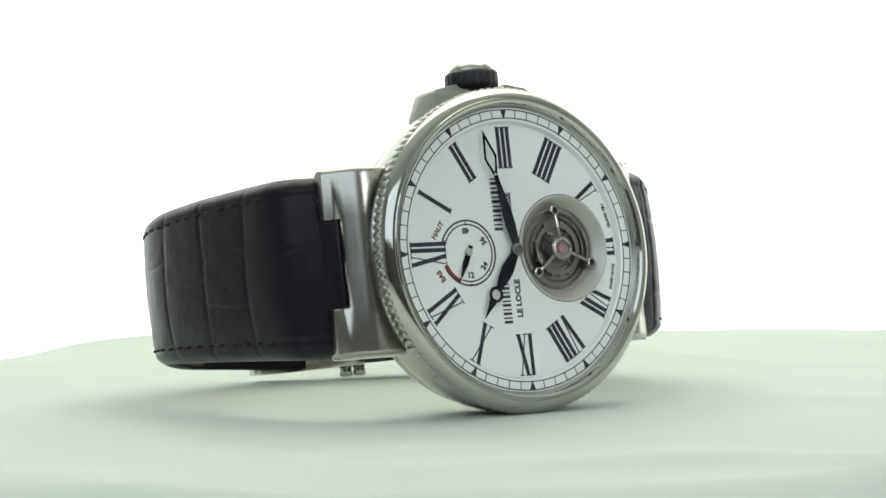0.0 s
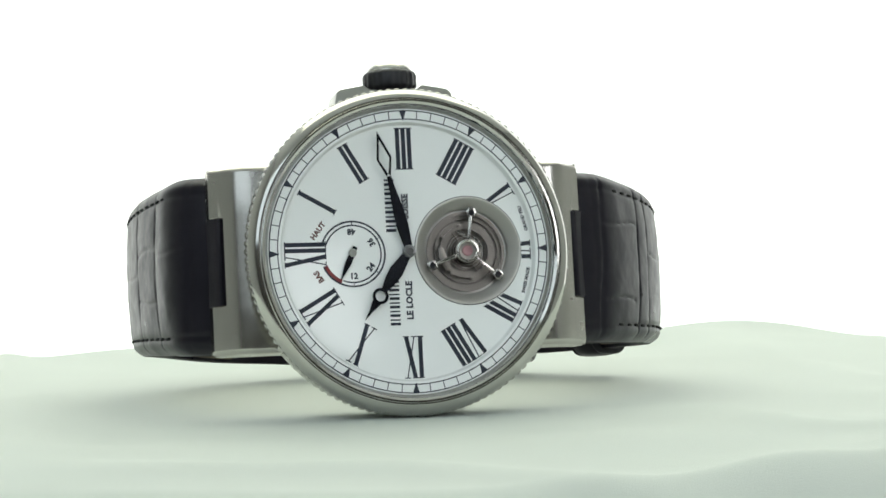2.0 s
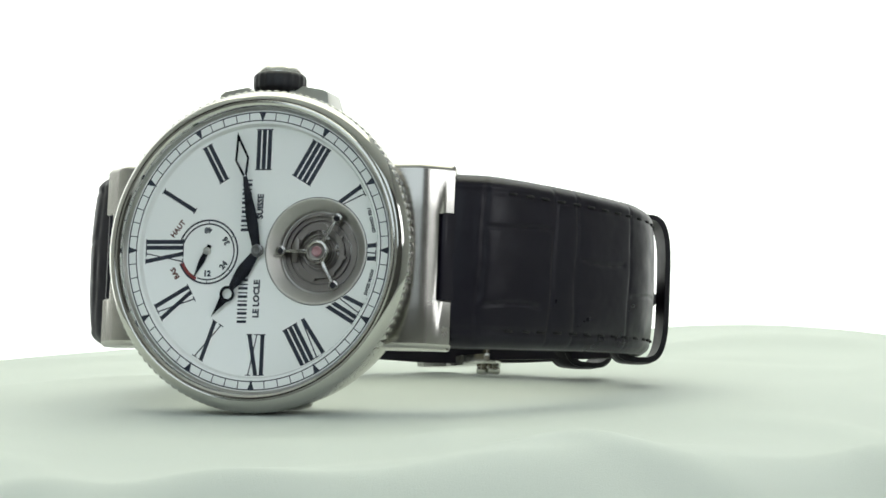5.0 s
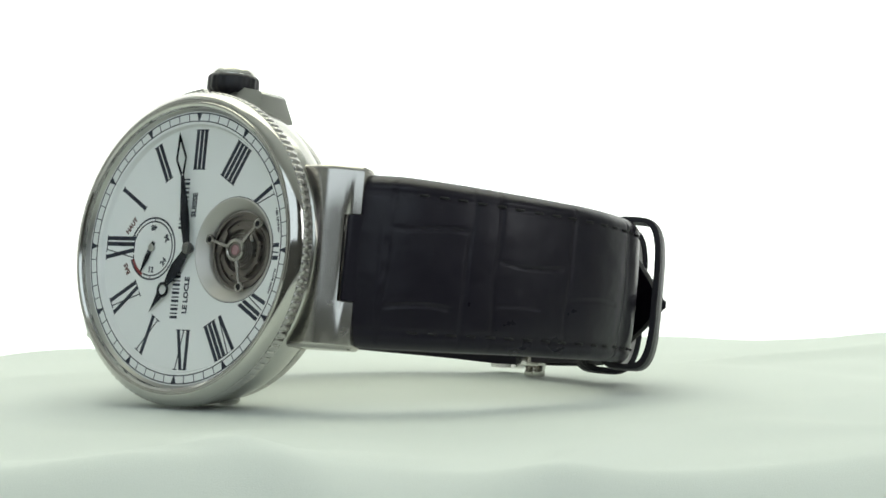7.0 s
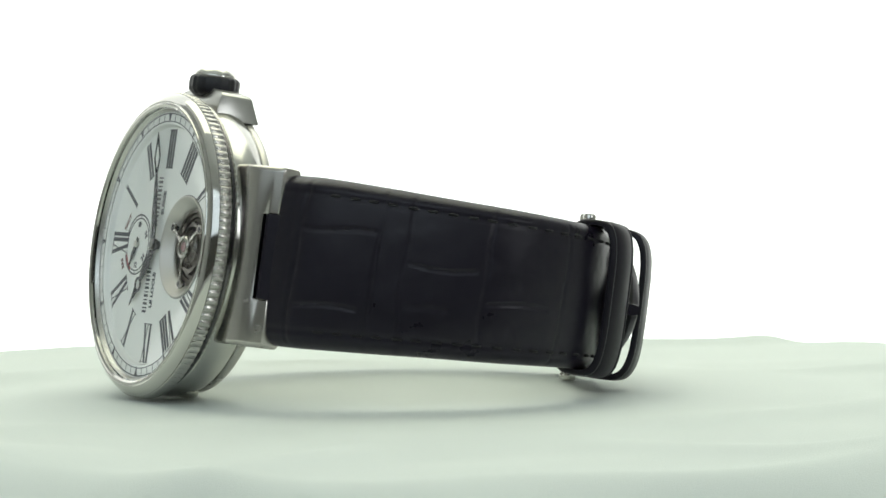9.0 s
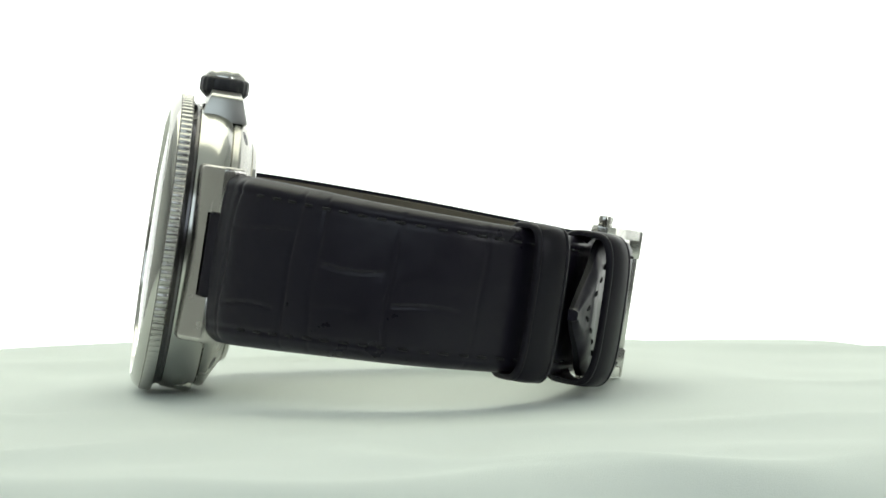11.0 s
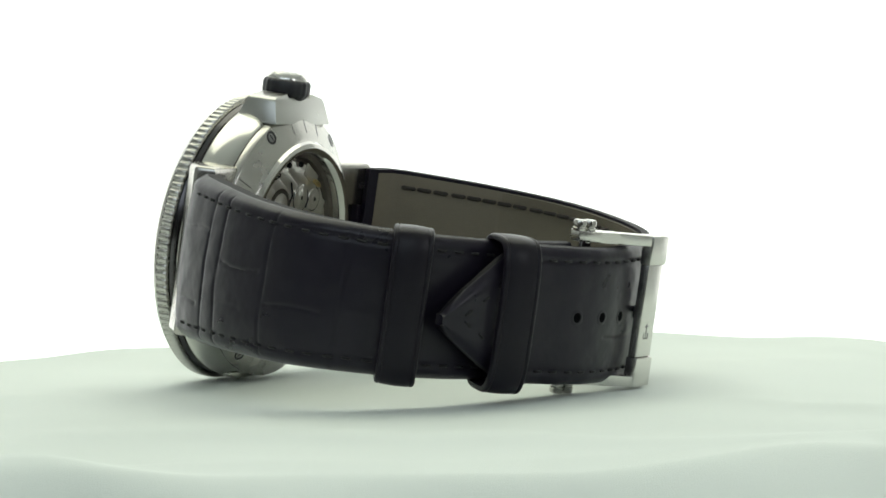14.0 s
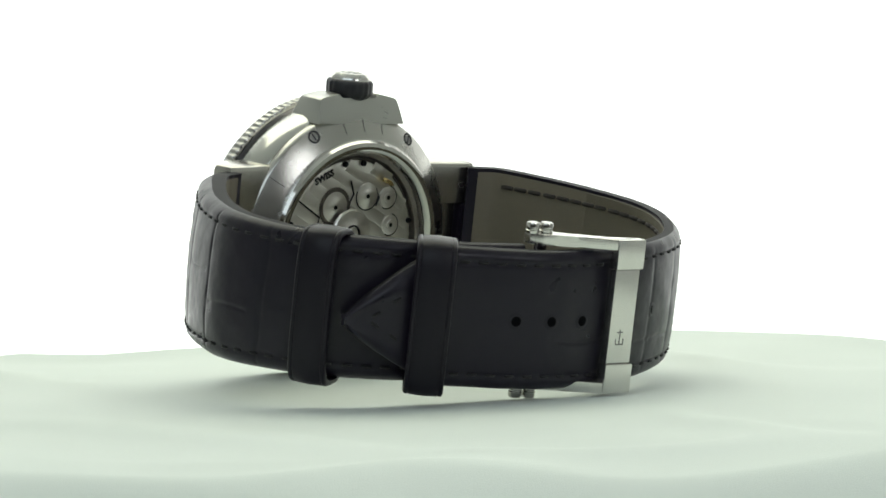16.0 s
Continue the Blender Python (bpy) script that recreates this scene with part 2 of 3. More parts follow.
    return tagged(new("turntable_cloth", me), "white cloth with soft creases over a round turntable, green cast of the light in its colour", "cloth")


cloth = build_cloth()


def build_turntable():
    bm = lathe([(0, -4), (78, -4), (80, -6), (80, -14), (78, -16), (0, -16)], 96, closed=False)
    base = lathe([(0, -16), (60, -16), (62, -112), (0, -112)], 64, closed=False)
    both = merged(bm, base)
    me = bpy.data.meshes.new("turntable")
    bmesh.ops.scale(both, vec=(0.001,) * 3, verts=both.verts)
    both.to_mesh(me)
    both.free()
    me.materials.append(PAPER)
    me.shade_smooth()
    me.set_sharp_from_angle(angle=radians(35))
    return tagged(new("turntable", me), "round white turntable plate hidden under the cloth", "turntable")


# ---- the watch ----
watch = tagged(new("wristwatch"), "steel wristwatch, white enamel dial, black crocodile strap, standing on edge", "watch")
# bezel: polished front, fluted rim
TEETH = 120


def flute(i, r, z):
    if r < 21.3:
        return r
    return r - (0.26 if i % 8 == 0 else 0.2 if i % 8 in (1, 7) else 0.03 if i % 8 in (2, 6) else 0.0)


bezel = part("bezel", lathe([(19.2, -0.7), (19.25, 0.6), (19.4, 1.12), (19.7, 1.32), (19.95, 1.3), (20.05, 1.18), (20.2, 1.2), (20.6, 1.04), (21.0, 0.68), (21.3, 0.28), (21.44, 0.0), (21.3, -0.12), (20.9, -0.15),
                             (20.9, -1.75), (20.5, -1.85), (20.3, -1.9), (19.2, -1.9)], 256), STEEL, watch, "polished steel bezel with fluted rim", smooth=24)
part("fluted_rim", lathe([(20.95, -0.12), (21.44, -0.06), (21.6, -0.14), (21.66, -0.28), (21.66, -1.6), (21.58, -1.76), (21.4, -1.84), (20.95, -1.86)], TEETH * 8, wobble=flute), RIM, bezel, "fine coin-edge fluting", smooth=50)
# the recess's dark reflection is put into this ring's steel colour
part("bezel_groove", lathe([(18.0, -1.92), (20.85, -1.92), (20.7, -2.2), (20.5, -2.5), (20.6, -2.9), (18.0, -3.0)], 160), GROOVE, watch, "polished groove under the bezel, dark reflection put into its colour")
part("rehaut", lathe([(18.85, 0.05), (19.18, 0.5), (19.5, 0.5), (19.5, -0.4), (18.85, -0.4)], 160), SATIN, watch, "satin steel inner flange round the dial")
crystal = part("crystal", lathe([(0, 1.3), (10, 1.2), (17, 0.95), (19.25, 0.8), (19.25, 0.5), (17, 0.65), (10, 0.85), (0, 0.9)], 128, closed=False), CRYSTAL, watch, "clear domed sapphire crystal")
crystal.visible_shadow = False

# case middle and back
part("case_middle", lathe([(17, -2.8), (20.55, -2.8), (20.8, -3.05), (20.92, -3.9), (20.95, -5.0), (20.8, -6.0), (20.5, -6.9), (20.1, -7.6), (19.95, -7.75), (17, -7.75)], 160), BAND, watch, "polished steel case band")
back = part("case_back", lathe([(14.2, -10.4), (14.2, -11.1), (14.6, -11.6), (15.3, -11.75), (15.85, -11.5), (16.15, -11.0), (16.6, -10.75), (19.7, -9.2), (19.95, -8.95), (20.05, -8.5), (20.0, -7.95), (19.75, -7.7), (14.2, -7.7)], 160), BACK, watch, "polished steel case back with engraved ring")
glass = part("back_window", lathe([(0, -11.15), (14.2, -11.05), (14.2, -10.7), (0, -10.7)], 96, closed=False), CRYSTAL, back, "clear display window")
glass.visible_shadow = False
for a in (61, 122, 182, 242, 302, 2):
    c = Vector((18.8 * math.cos(radians(a)), 18.8 * math.sin(radians(a)), -9.66))
    tilt = Matrix.Translation(c) @ Matrix.Rotation(radians(a), 4, "Z") @ Matrix.Rotation(radians(180 - 26.6), 4, "Y")
    s = merged(lathe([(0, 0.02), (0.55, 0.02), (0.7, -0.1), (0.7, -0.6), (0, -0.6)], 20, closed=False))
    part("case_screw", turned(s, tilt), HUB, back)
    part("screw_slot", turned(prism([(-0.6, -0.1), (0.6, -0.1), (0.6, 0.1), (-0.6, 0.1)], 0.0, 0.04), tilt), DARKSTEEL, back)
    rim = bmesh.new()
    add_ring(rim, 0.7, 1.0, -0.3, 0.03, n=24)
    part("screw_seat", turned(rim, tilt), DARKSTEEL, back)
for a in (91, 79, 103, 150, 32):
    tilt = Matrix.Rotation(radians(a), 4, "Z") @ Matrix.Translation((18.4, 0, -9.86)) @ Matrix.Rotation(radians(180 - 26.6), 4, "Y")
    part("engraved_line", turned(prism([(-1.3, -0.035), (1.3, -0.035), (1.3, 0.035), (-1.3, 0.035)], -0.03, 0.03), tilt), DARKSTEEL, back)
for k in range(9):
    a = 172 + k * 5.2
    tilt = Matrix.Rotation(radians(a), 4, "Z") @ Matrix.Translation((18.2, 0, -9.96)) @ Matrix.Rotation(radians(180 - 26.6), 4, "Y")
    part("engraved_bar", turned(merged(prism([(-0.7, -0.5), (0.7, -0.5), (0.7, -0.25), (-0.7, -0.25)], -0.03, 0.03), prism([(-0.7, 0.25), (0.7, 0.25), (0.7, 0.5), (-0.7, 0.5)], -0.03, 0.03)), tilt), DARKSTEEL, back)

part("back_lip", lathe([(14.1, -10.9), (14.35, -11.5), (14.7, -11.8), (15.3, -11.9), (15.8, -11.72), (16.1, -11.2), (15.6, -10.9)], 128), STEEL, back, "polished lip round the window")
plug = Matrix.Rotation(radians(-76), 4, "Z") @ Matrix.Translation((20.7, 0, -6.0)) @ Matrix.Rotation(radians(90), 4, "Y")
part("case_plug", turned(lathe([(0, 0.45), (1.2, 0.4), (1.45, 0.2), (1.5, 0.0), (1.5, -0.6), (0, -0.6)], 32, closed=False), plug), BAND, watch, "small round steel plug in the case band")

# movement behind the window
move = part("movement", lathe([(0, -9.2), (12.5, -9.2), (12.7, -9.1), (12.7, -8.6), (0, -8.6)], 96, closed=False), MOVEMENT, watch, "striped rhodium-plated movement")
# dark colour here carries the shade of the recess inside the window
part("movement_holder", lathe([(12.6, -8.8), (13.2, -8.8), (13.5, -9.6), (14.2, -9.9), (14.2, -8.4), (12.6, -8.4)], 96), FLOOR, watch, "ring that holds the movement, recess shade put into its colour")
for k in range(-6, 7):
    w = math.sqrt(max(0, 12.2 ** 2 - (k * 2.0) ** 2))
    part("stripe", turned(prism([(-w, -0.985), (w, -0.985), (w, 0.985), (-w, 0.985)], -9.28 - 0.03 * (k % 2), -9.15, 0.06, 2), Matrix.Rotation(radians(28), 4, "Z") @ Matrix.Translation((0, k * 2.0, 0))), MOVEMENT, move)


def gear(r, hole, teeth, z0, z1):
    bm = bmesh.new()
    n = teeth * 4
    add_ring(bm, hole, r, z0, z1, n=n)
    for v in bm.verts:
        d = math.hypot(v.co.x, v.co.y)
        if d > hole + 1e-3:
            i = round(math.degrees(math.atan2(v.co.y, v.co.x)) / (360 / n)) % 4
            if i in (2, 3):
                v.co.x *= 0.93
                v.co.y *= 0.93
    return bm


for x, y, r, n in ((3.4, 5.6, 2.5, 28), (-2.97, 7.2, 2.1, 24), (-7.2, 6.9, 1.7, 20), (-8.2, 2.6, 1.6, 20)):
    here = Matrix.Translation((x, y, 0))
    part("bridge_boss", turned(lathe([(0, -9.62), (r * 0.42, -9.62), (r * 0.48, -9.54), (r * 0.85, -9.52), (r * 0.97, -9.46), (r, -9.3), (0, -9.3)], 48, closed=False), here), MOVEMENT, move)
    seam = bmesh.new()
    add_ring(seam, r, r + 0.16, -9.4, -9.34, 60 + 20 * n, 260 + 20 * n, n=36)
    part("bridge_seam", turned(seam, here), DARKSTEEL, move)
    part("jewel", turned(lathe([(0, -9.66), (0.3, -9.66), (0.34, -9.62), (0.34, -9.3), (0, -9.3)], 20, closed=False), here), DARKSTEEL, move)
part("ratchet_wheel", turned(gear(3.1, 2.4, 40, -9.5, -9.3), Matrix.Translation((3.4, 5.6, 0))), FLOOR, move, "dark toothed wheel")
part("regulator", turned(prism([(-1.1, -0.3), (0.7, -0.35), (1.2, 0.0), (0.7, 0.35), (-1.1, 0.3)], -10.2, -9.7, 0.08), Matrix.Translation((-6.6, 9.4, 0)) @ Matrix.Rotation(radians(205), 4, "Z")), BRASS, move, "gilt brass regulator")
for a in (15, 80, 97, 165, 260):
    part("plate_screw", turned(lathe([(0, -9.75), (0.38, -9.75), (0.45, -9.65), (0.45, -9.3), (0, -9.3)], 16, closed=False), Matrix.Translation((12.4 * math.cos(radians(a)), 12.4 * math.sin(radians(a)), 0))), DARKSTEEL, move)
rotor = part("rotor", merged(lathe([(0, -10.75), (1.0, -10.75), (1.2, -10.6), (3.6, -10.5), (3.8, -10.3), (3.8, -10.05), (0, -10.05)], 64, closed=False)), MOVEMENT, move, "round rotor hub", at=mm(0.4, 1.6, 0))
bm = bmesh.new()
add_ring(bm, 2.0, 13.4, -10.4, -10.05, 185, 355, n=60)
part("rotor_weight", bm, MOVEMENT, move, "half-round winding rotor")
bm = bmesh.new()
add_ring(bm, 1.15, 1.45, -10.8, -10.45, n=40)
part("rotor_ring", bm, DARKSTEEL, move, at=mm(0.4, 1.6, 0))
lettering("engraving", "SWISS", 1.45, 0, 0, 0, 0, DARKSTEEL, move).matrix_basis = mm(6.0, 10.2, -9.36, 0, 180, 0) @ pose(0, 0, 0, 0, 0, 24)
for pts in ([(11.1, 7.0), (6.3, 4.1), (6.6, 2.6)], [(0.6, 9.6), (-0.2, 7.6), (0.9, 5.4)], [(-4.6, 8.4), (-5.4, 6.9), (-4.9, 5.6)]):
    part("bridge_edge", tube([(x, y, -9.4) for x, y in pts], 0.13, 6), DARKSTEEL, move)

# lugs
def lug(side):
    """Broad lug across the case with rounded edges, cut out in the middle for the strap's end."""
    face, _ = spline([(15.6, -3.3), (18.6, -3.33), (20.7, -3.45), (22.1, -3.98), (23.2, -4.87), (24.25, -5.78), (25.2, -6.62)], 20)
    n = 21
    end = [(25.25, -7.3), (24.4, -9.6)] if side > 0 else [(25.35, -8.0), (24.4, -9.8)]
    horn = [tuple(p) for p in face] + end + [(21, -9.4), (15.6, -8.6)]
    cut = max(i for i in range(n) if face[i][1] > -5.3)
    web = [tuple(p) for p in face[:cut + 1]] + [tuple(face[cut])] * (n - cut - 1) + [(22.8, -6.6), (22.0, -8.8), (21, -9.0), (15.6, -8.6)]
    web = [(x - 0.004 * max(0, i - cut), z - 0.01 * max(0, i - cut)) if i < n else (x, z) for i, (x, z) in enumerate(web)]

    def inset(prof, d, first=0):
        out = []
        for i, (x, z) in enumerate(prof):
            if i < first:
                out.append((x, z))
            elif i < n:
                a, c = face[max(0, i - 1)], face[min(n - 1, i + 1)]
                t = np.array(c) - np.array(a)
                t = t / np.linalg.norm(t)
                out.append((x + t[1] * d, z - t[0] * d))
            else:
                out.append((x - 0.3 * d, z + d))
        return out
    R, q = 0.75, 0.12
    rows_at = []
    for e in (0.0, 0.06, 0.2, 0.4, 0.75):
        rows_at.append((-12.5 + e, inset(horn, R - math.sqrt(R * R - (R - e) ** 2))))
    rows_at += [(-6.0 - q, horn), (-6.0, inset(horn, q, cut + 1)), (-5.98, inset(web, 0.0)), (5.58, inset(web, 0.0)), (5.6, inset(horn, q, cut + 1)), (5.6 + q, horn)]
    for e in (0.75, 0.4, 0.2, 0.06, 0.0):
        rows_at.append((12.1 - e, inset(horn, R - math.sqrt(R * R - (R - e) ** 2))))
    bm = bmesh.new()
    rows = []
    for y, prof in rows_at:
        rows.append([bm.verts.new((side * x, y, z)) for x, z in prof])
    for p_, q_ in zip(rows, rows[1:]):
        for k in range(len(horn)):
            j = (k + 1) % len(horn)
            bm.faces.new((p_[k], p_[j], q_[j], q_[k]))
    bm.faces.new(rows[0])
    bm.faces.new(rows[-1])
    return bm


for side in (-1, 1):
    part("lug", lug(side), LUGSTEEL, watch, "notched polished steel lug", smooth=38)
    for e in (1, -1):
        part("lug_screw", turned(lathe([(0, 0.12), (0.6, 0.12), (0.8, 0.0), (0.8, -0.8), (0, -0.8)], 20, closed=False),
                                 Matrix.Translation((side * 22.6, e * 12.15 - 0.2, -7.6)) @ Matrix.Rotation(radians(-90 * e), 4, "X")), STEEL, watch)

# crown and its guard
guard = [(-8.8, 18.3), (-7.9, 21.8), (-7.4, 22.2), (-4.0, 22.8), (-3.4, 21.95), (3.1, 21.95), (3.7, 22.8), (7.1, 22.2), (7.6, 21.8), (8.5, 18.3)]
bm = prism(guard, -9.7, -2.95, 0.22, 2)
for v in bm.verts:  # tapers towards the crown
    v.co.z = -6.2 + (v.co.z + 6.2) * (1 - 0.36 * min(1, max(0, (v.co.y - 18.8) / 3.6)))
part("crown_guard", bm, SATIN, watch, "bevelled satin steel crown guard")
UP = Matrix.Translation((-0.17, 0, -6.05)) @ Matrix.Rotation(radians(-90), 4, "X")


def scallop(i, r, z):
    return r - (0.0 if r < 3.0 else 0.045 * (1 + math.cos(i / 160 * 2 * math.pi * 20)))


crown = part("crown", turned(lathe([(0, 21.7), (2.5, 21.7), (3.1, 22.15), (3.55, 22.6), (3.62, 22.85), (3.62, 24.15), (3.5, 24.5), (3.2, 24.75), (2.9, 24.8), (0, 24.8)], 160, closed=False, wobble=scallop), UP), RUBBER, watch, "black rubber-clad crown with shallow flutes", smooth=50)
part("crown_cap", turned(lathe([(0, 24.7), (3.12, 24.7), (3.1, 24.95), (2.75, 25.45), (2.5, 25.72), (2.1, 25.8), (1.75, 25.7), (1.7, 25.6), (0, 25.6)], 64, closed=False), UP), BRIGHT, crown, "polished steel crown cap")
for k in range(6):  # raised plain marks on the cap
    part("cap_mark", turned(prism([(0.5, -0.22), (1.4, -0.3), (1.4, 0.3), (0.5, 0.22)], 25.5, 25.8, 0.05, 1), UP @ Matrix.Rotation(radians(60 * k), 4, "Z")), CHROME, crown)
part("crown_collar", turned(lathe([(0, 20.8), (2.0, 20.8), (2.0, 21.85), (0, 21.85)], 48, closed=False), UP), STEEL, crown)

# dial: enamel centre sunk below the chapter ring
hx, hr, N = 8.1, 6.9, 192
LOW = -0.85
bm = bmesh.new()
loops = []
for r, z in ((18.95, 0.0), (17.35, 0.0), (17.1, -0.08), (16.95, -0.4), (16.8, -0.74), (16.6, LOW)):
    loops.append([bm.verts.new((r * math.cos(2 * math.pi * k / N), r * math.sin(2 * math.pi * k / N), z)) for k in range(N)])
loops.append([bm.verts.new((hx + hr * math.cos(2 * math.pi * k / N), hr * math.sin(2 * math.pi * k / N), LOW)) for k in range(N)])
for a_, b_ in zip(loops, loops[1:]):
    for k in range(N):
        bm.faces.new((a_[k], a_[(k + 1) % N], b_[(k + 1) % N], b_[k]))
ext = bmesh.ops.extrude_face_region(bm, geom=bm.faces[:])
for v in [g for g in ext["geom"] if isinstance(g, bmesh.types.BMVert)]:
    v.co.z -= 0.3
dial = part("dial", bm, ENAMEL, watch, "white enamel dial with roman numerals")
SUNK = Matrix.Translation((0.00007, -0.0001, LOW / 1000))


def stroke(bm, p, q, w, z0, z1):
    p, q = Vector(p), Vector(q)
    if abs(p.y - q.y) > 0.5:
        o = Vector((w / 2, 0))
    else:
        o = Vector((0, w / 2))
    add_prism(bm, [p - o, p + o, q + o, q - o], z0, z1)


def numeral(chars, hour):
    """Roman numeral with its foot to the dial's centre."""
    h, thick, thin = 5.55, 0.56, 0.16
    widths = {"I": 0.78, "V": 1.75, "X": 1.9}
    total = sum(widths[c] for c in chars)
    bm = bmesh.new()
    x, z = -total / 2, 0.0
    for n_, c in enumerate(chars):
        w = widths[c]
        m = x + w / 2
        z1 = 0.035 + 0.002 * n_
        if c == "I":
            stroke(bm, (m, 0), (m, h), thick, 0, z1)
            for yy in (0.07, h - 0.07):
                stroke(bm, (m - 0.42, yy), (m + 0.42, yy), 0.14, 0, z1 + 0.004)
        elif c == "V":
            stroke(bm, (x + 0.35, h), (m - 0.02, 0), thick, 0, z1)
            stroke(bm, (x + w - 0.3, h), (m + 0.12, 0), thin, 0, z1 + 0.004)
            for cx in (x + 0.38, x + w - 0.35):
                stroke(bm, (cx - 0.42, h - 0.07), (cx + 0.42, h - 0.07), 0.14, 0, z1 + 0.007)
        else:
            stroke(bm, (x + 0.4, h), (x + w - 0.4, 0), thick, 0, z1)
            stroke(bm, (x + w - 0.4, h), (x + 0.4, 0), thin, 0, z1 + 0.004)
            for cx in (x + 0.42, x + w - 0.42):
                for yy in (0.07, h - 0.07):
                    stroke(bm, (cx - 0.4, yy), (cx + 0.4, yy), 0.14, 0, z1 + 0.007)
        x += w
    a = 90 - (hour - 3) * 30
    turned(bm, Matrix.Rotation(radians(a - 90), 4, "Z") @ Matrix.Translation((0, 11.0, 0)))
    if hour in (5, 6, 7):
        # these three are cut by the round opening
        c = Vector((hx, 0, 0))
        d = (Vector((14.2 * math.cos(radians(a)), 14.2 * math.sin(radians(a)), 0)) - c).normalized()
        cut = bmesh.ops.bisect_plane(bm, geom=bm.verts[:] + bm.edges[:] + bm.faces[:], plane_co=c + d * (hr + 0.28), plane_no=d, clear_inner=True)
        bmesh.ops.holes_fill(bm, edges=[g for g in cut["geom_cut"] if isinstance(g, bmesh.types.BMEdge)])
    return bm


for hour, chars in enumerate(("I", "II", "III", "IIII", "V", "VI", "VII", "VIII", "IX", "X", "XI", "XII"), 1):
    part("numeral", numeral(chars, hour), INK, dial, at=SUNK)

bm = bmesh.new()
add_ring(bm, 18.53, 18.68, 0, 0.03, n=180)
add_ring(bm, 17.42, 17.56, 0, 0.03, n=180)
for k in range(60):
    if k % 5:
        a = radians(k * 6)
        m = Matrix.Rotation(a, 2)
        add_prism(bm, [m @ Vector(p) for p in ((17.55, -0.06), (18.55, -0.06), (18.55, 0.06), (17.55, 0.06))], 0, 0.026)
part("minute_track", bm, INK, dial)
for k in range(12):
    m = Matrix.Rotation(radians(k * 30), 2)
    part("hour_marker", prism([m @ Vector(p) for p in ((17.25, 0), (18.62, -0.48), (18.62, 0.48))], 0, 0.036), INK, dial)

# power reserve
sx = -7.45
bm = bmesh.new()
add_ring(bm, 4.15, 4.38, 0, 0.03, -158, 161, cx=sx, n=100)
add_ring(bm, 3.66, 3.85, 0, 0.03, -112, 161, cx=sx, n=100)
for a in (161, 90, 30, -38, -90):
    m = Matrix.Rotation(radians(a), 2)
    add_prism(bm, [m @ Vector(p) + Vector((sx, 0)) for p in ((3.74, -0.05), (4.3, -0.05), (4.3, 0.05), (3.74, 0.05))], 0, 0.034)
part("reserve_scale", bm, INK, dial, at=SUNK)
bm = bmesh.new()
add_ring(bm, 3.72, 4.2, 0, 0.025, -158, -114, cx=sx, n=24)
part("reserve_mark", bm, REDINK, dial, "red low-reserve segment", at=SUNK)
bm = bmesh.new()
add_ring(bm, 4.5, 4.62, 0.0, 0.012, cx=sx, n=90)
part("reserve_step", bm, ENAMEL, dial, at=SUNK)
for words, a in (("48", 92), ("36", 30), ("24", -38), ("12", -90)):
    lettering("reserve_figure", words, 1.08, sx + 2.95 * math.cos(radians(a)), 2.95 * math.sin(radians(a)), 0.02, a + 90, INK, dial, at=SUNK)
lettering("inscription", "HAUT", 0.98, -11.95, 3.1, 0.02, 52, BROWNINK, dial, at=SUNK)
lettering("inscription", "BAS", 0.98, -12.1, -2.9, 0.02, 122, BROWNINK, dial, at=SUNK)
lettering("inscription", "LE LOCLE", 1.18, -0.15, -6.3, 0.02, 90, INK, dial, at=SUNK)
lettering("inscription", "SUISSE", 1.18, -0.15, 6.1, 0.02, 90, INK, dial, at=SUNK)
lettering("inscription", "GRAND FEU", 0.62, 15.72, 4.2, 0.02, 105, INK, dial, at=SUNK)
lettering("inscription", "SWISS MADE", 0.62, 15.7, -4.05, 0.02, 75, INK, dial, at=SUNK)
for y0, length in ((2.65, 7.3), (-9.65, 6.7)):
    step = length / 6
    for k in range(6):
        y = y0 + k * step
        bm = bmesh.new()
        for x0, x1, a, b in ((-2.85, -1.5, 0.1, 0.42), (-2.85, -1.5, 0.64, 0.82)):
            add_prism(bm, [(x0, y + a * step), (x1, y + a * step), (x1, y + b * step), (x0, y + b * step)], 0, 0.03)
        part("name_mark", bm, INK, dial, at=SUNK)

# hands
def hand_parts():
    m_poly = [(0.55, 0), (0.6, 1.2), (0.8, 3.4), (0.75, 5.2), (0.45, 8.2), (0.27, 10.2)]
    left = [(-x, y) for x, y in m_poly[::-1]]
    bm = bmesh.new()
    add_prism(bm, m_poly + left, -0.04, 0.08)
    for s in (1, -1):
        add_prism(bm, [(s * 0.27, 10.2), (s * 1.02, 12.6), (0, 16.3), (0, 15.2), (s * 0.74, 12.55), (s * 0.03, 10.5)], -0.04, 0.08)
    minute = bm
    bm = bmesh.new()
    h_poly = [(0.55, 0), (0.62, 1.0), (0.95, 3.2), (0.8, 4.6), (0.42, 6.15)]
    add_prism(bm, h_poly + [(-x, y) for x, y in h_poly[::-1]], -0.28, -0.16)
    add_ring(bm, 0.68, 1.08, -0.282, -0.162, cx=0, cy=7.1, n=40)
    add_prism(bm, [(-0.62, 7.95), (0.62, 7.95), (0.22, 9.6), (0, 10.9), (-0.22, 9.6)], -0.278, -0.158)
    return minute, bm


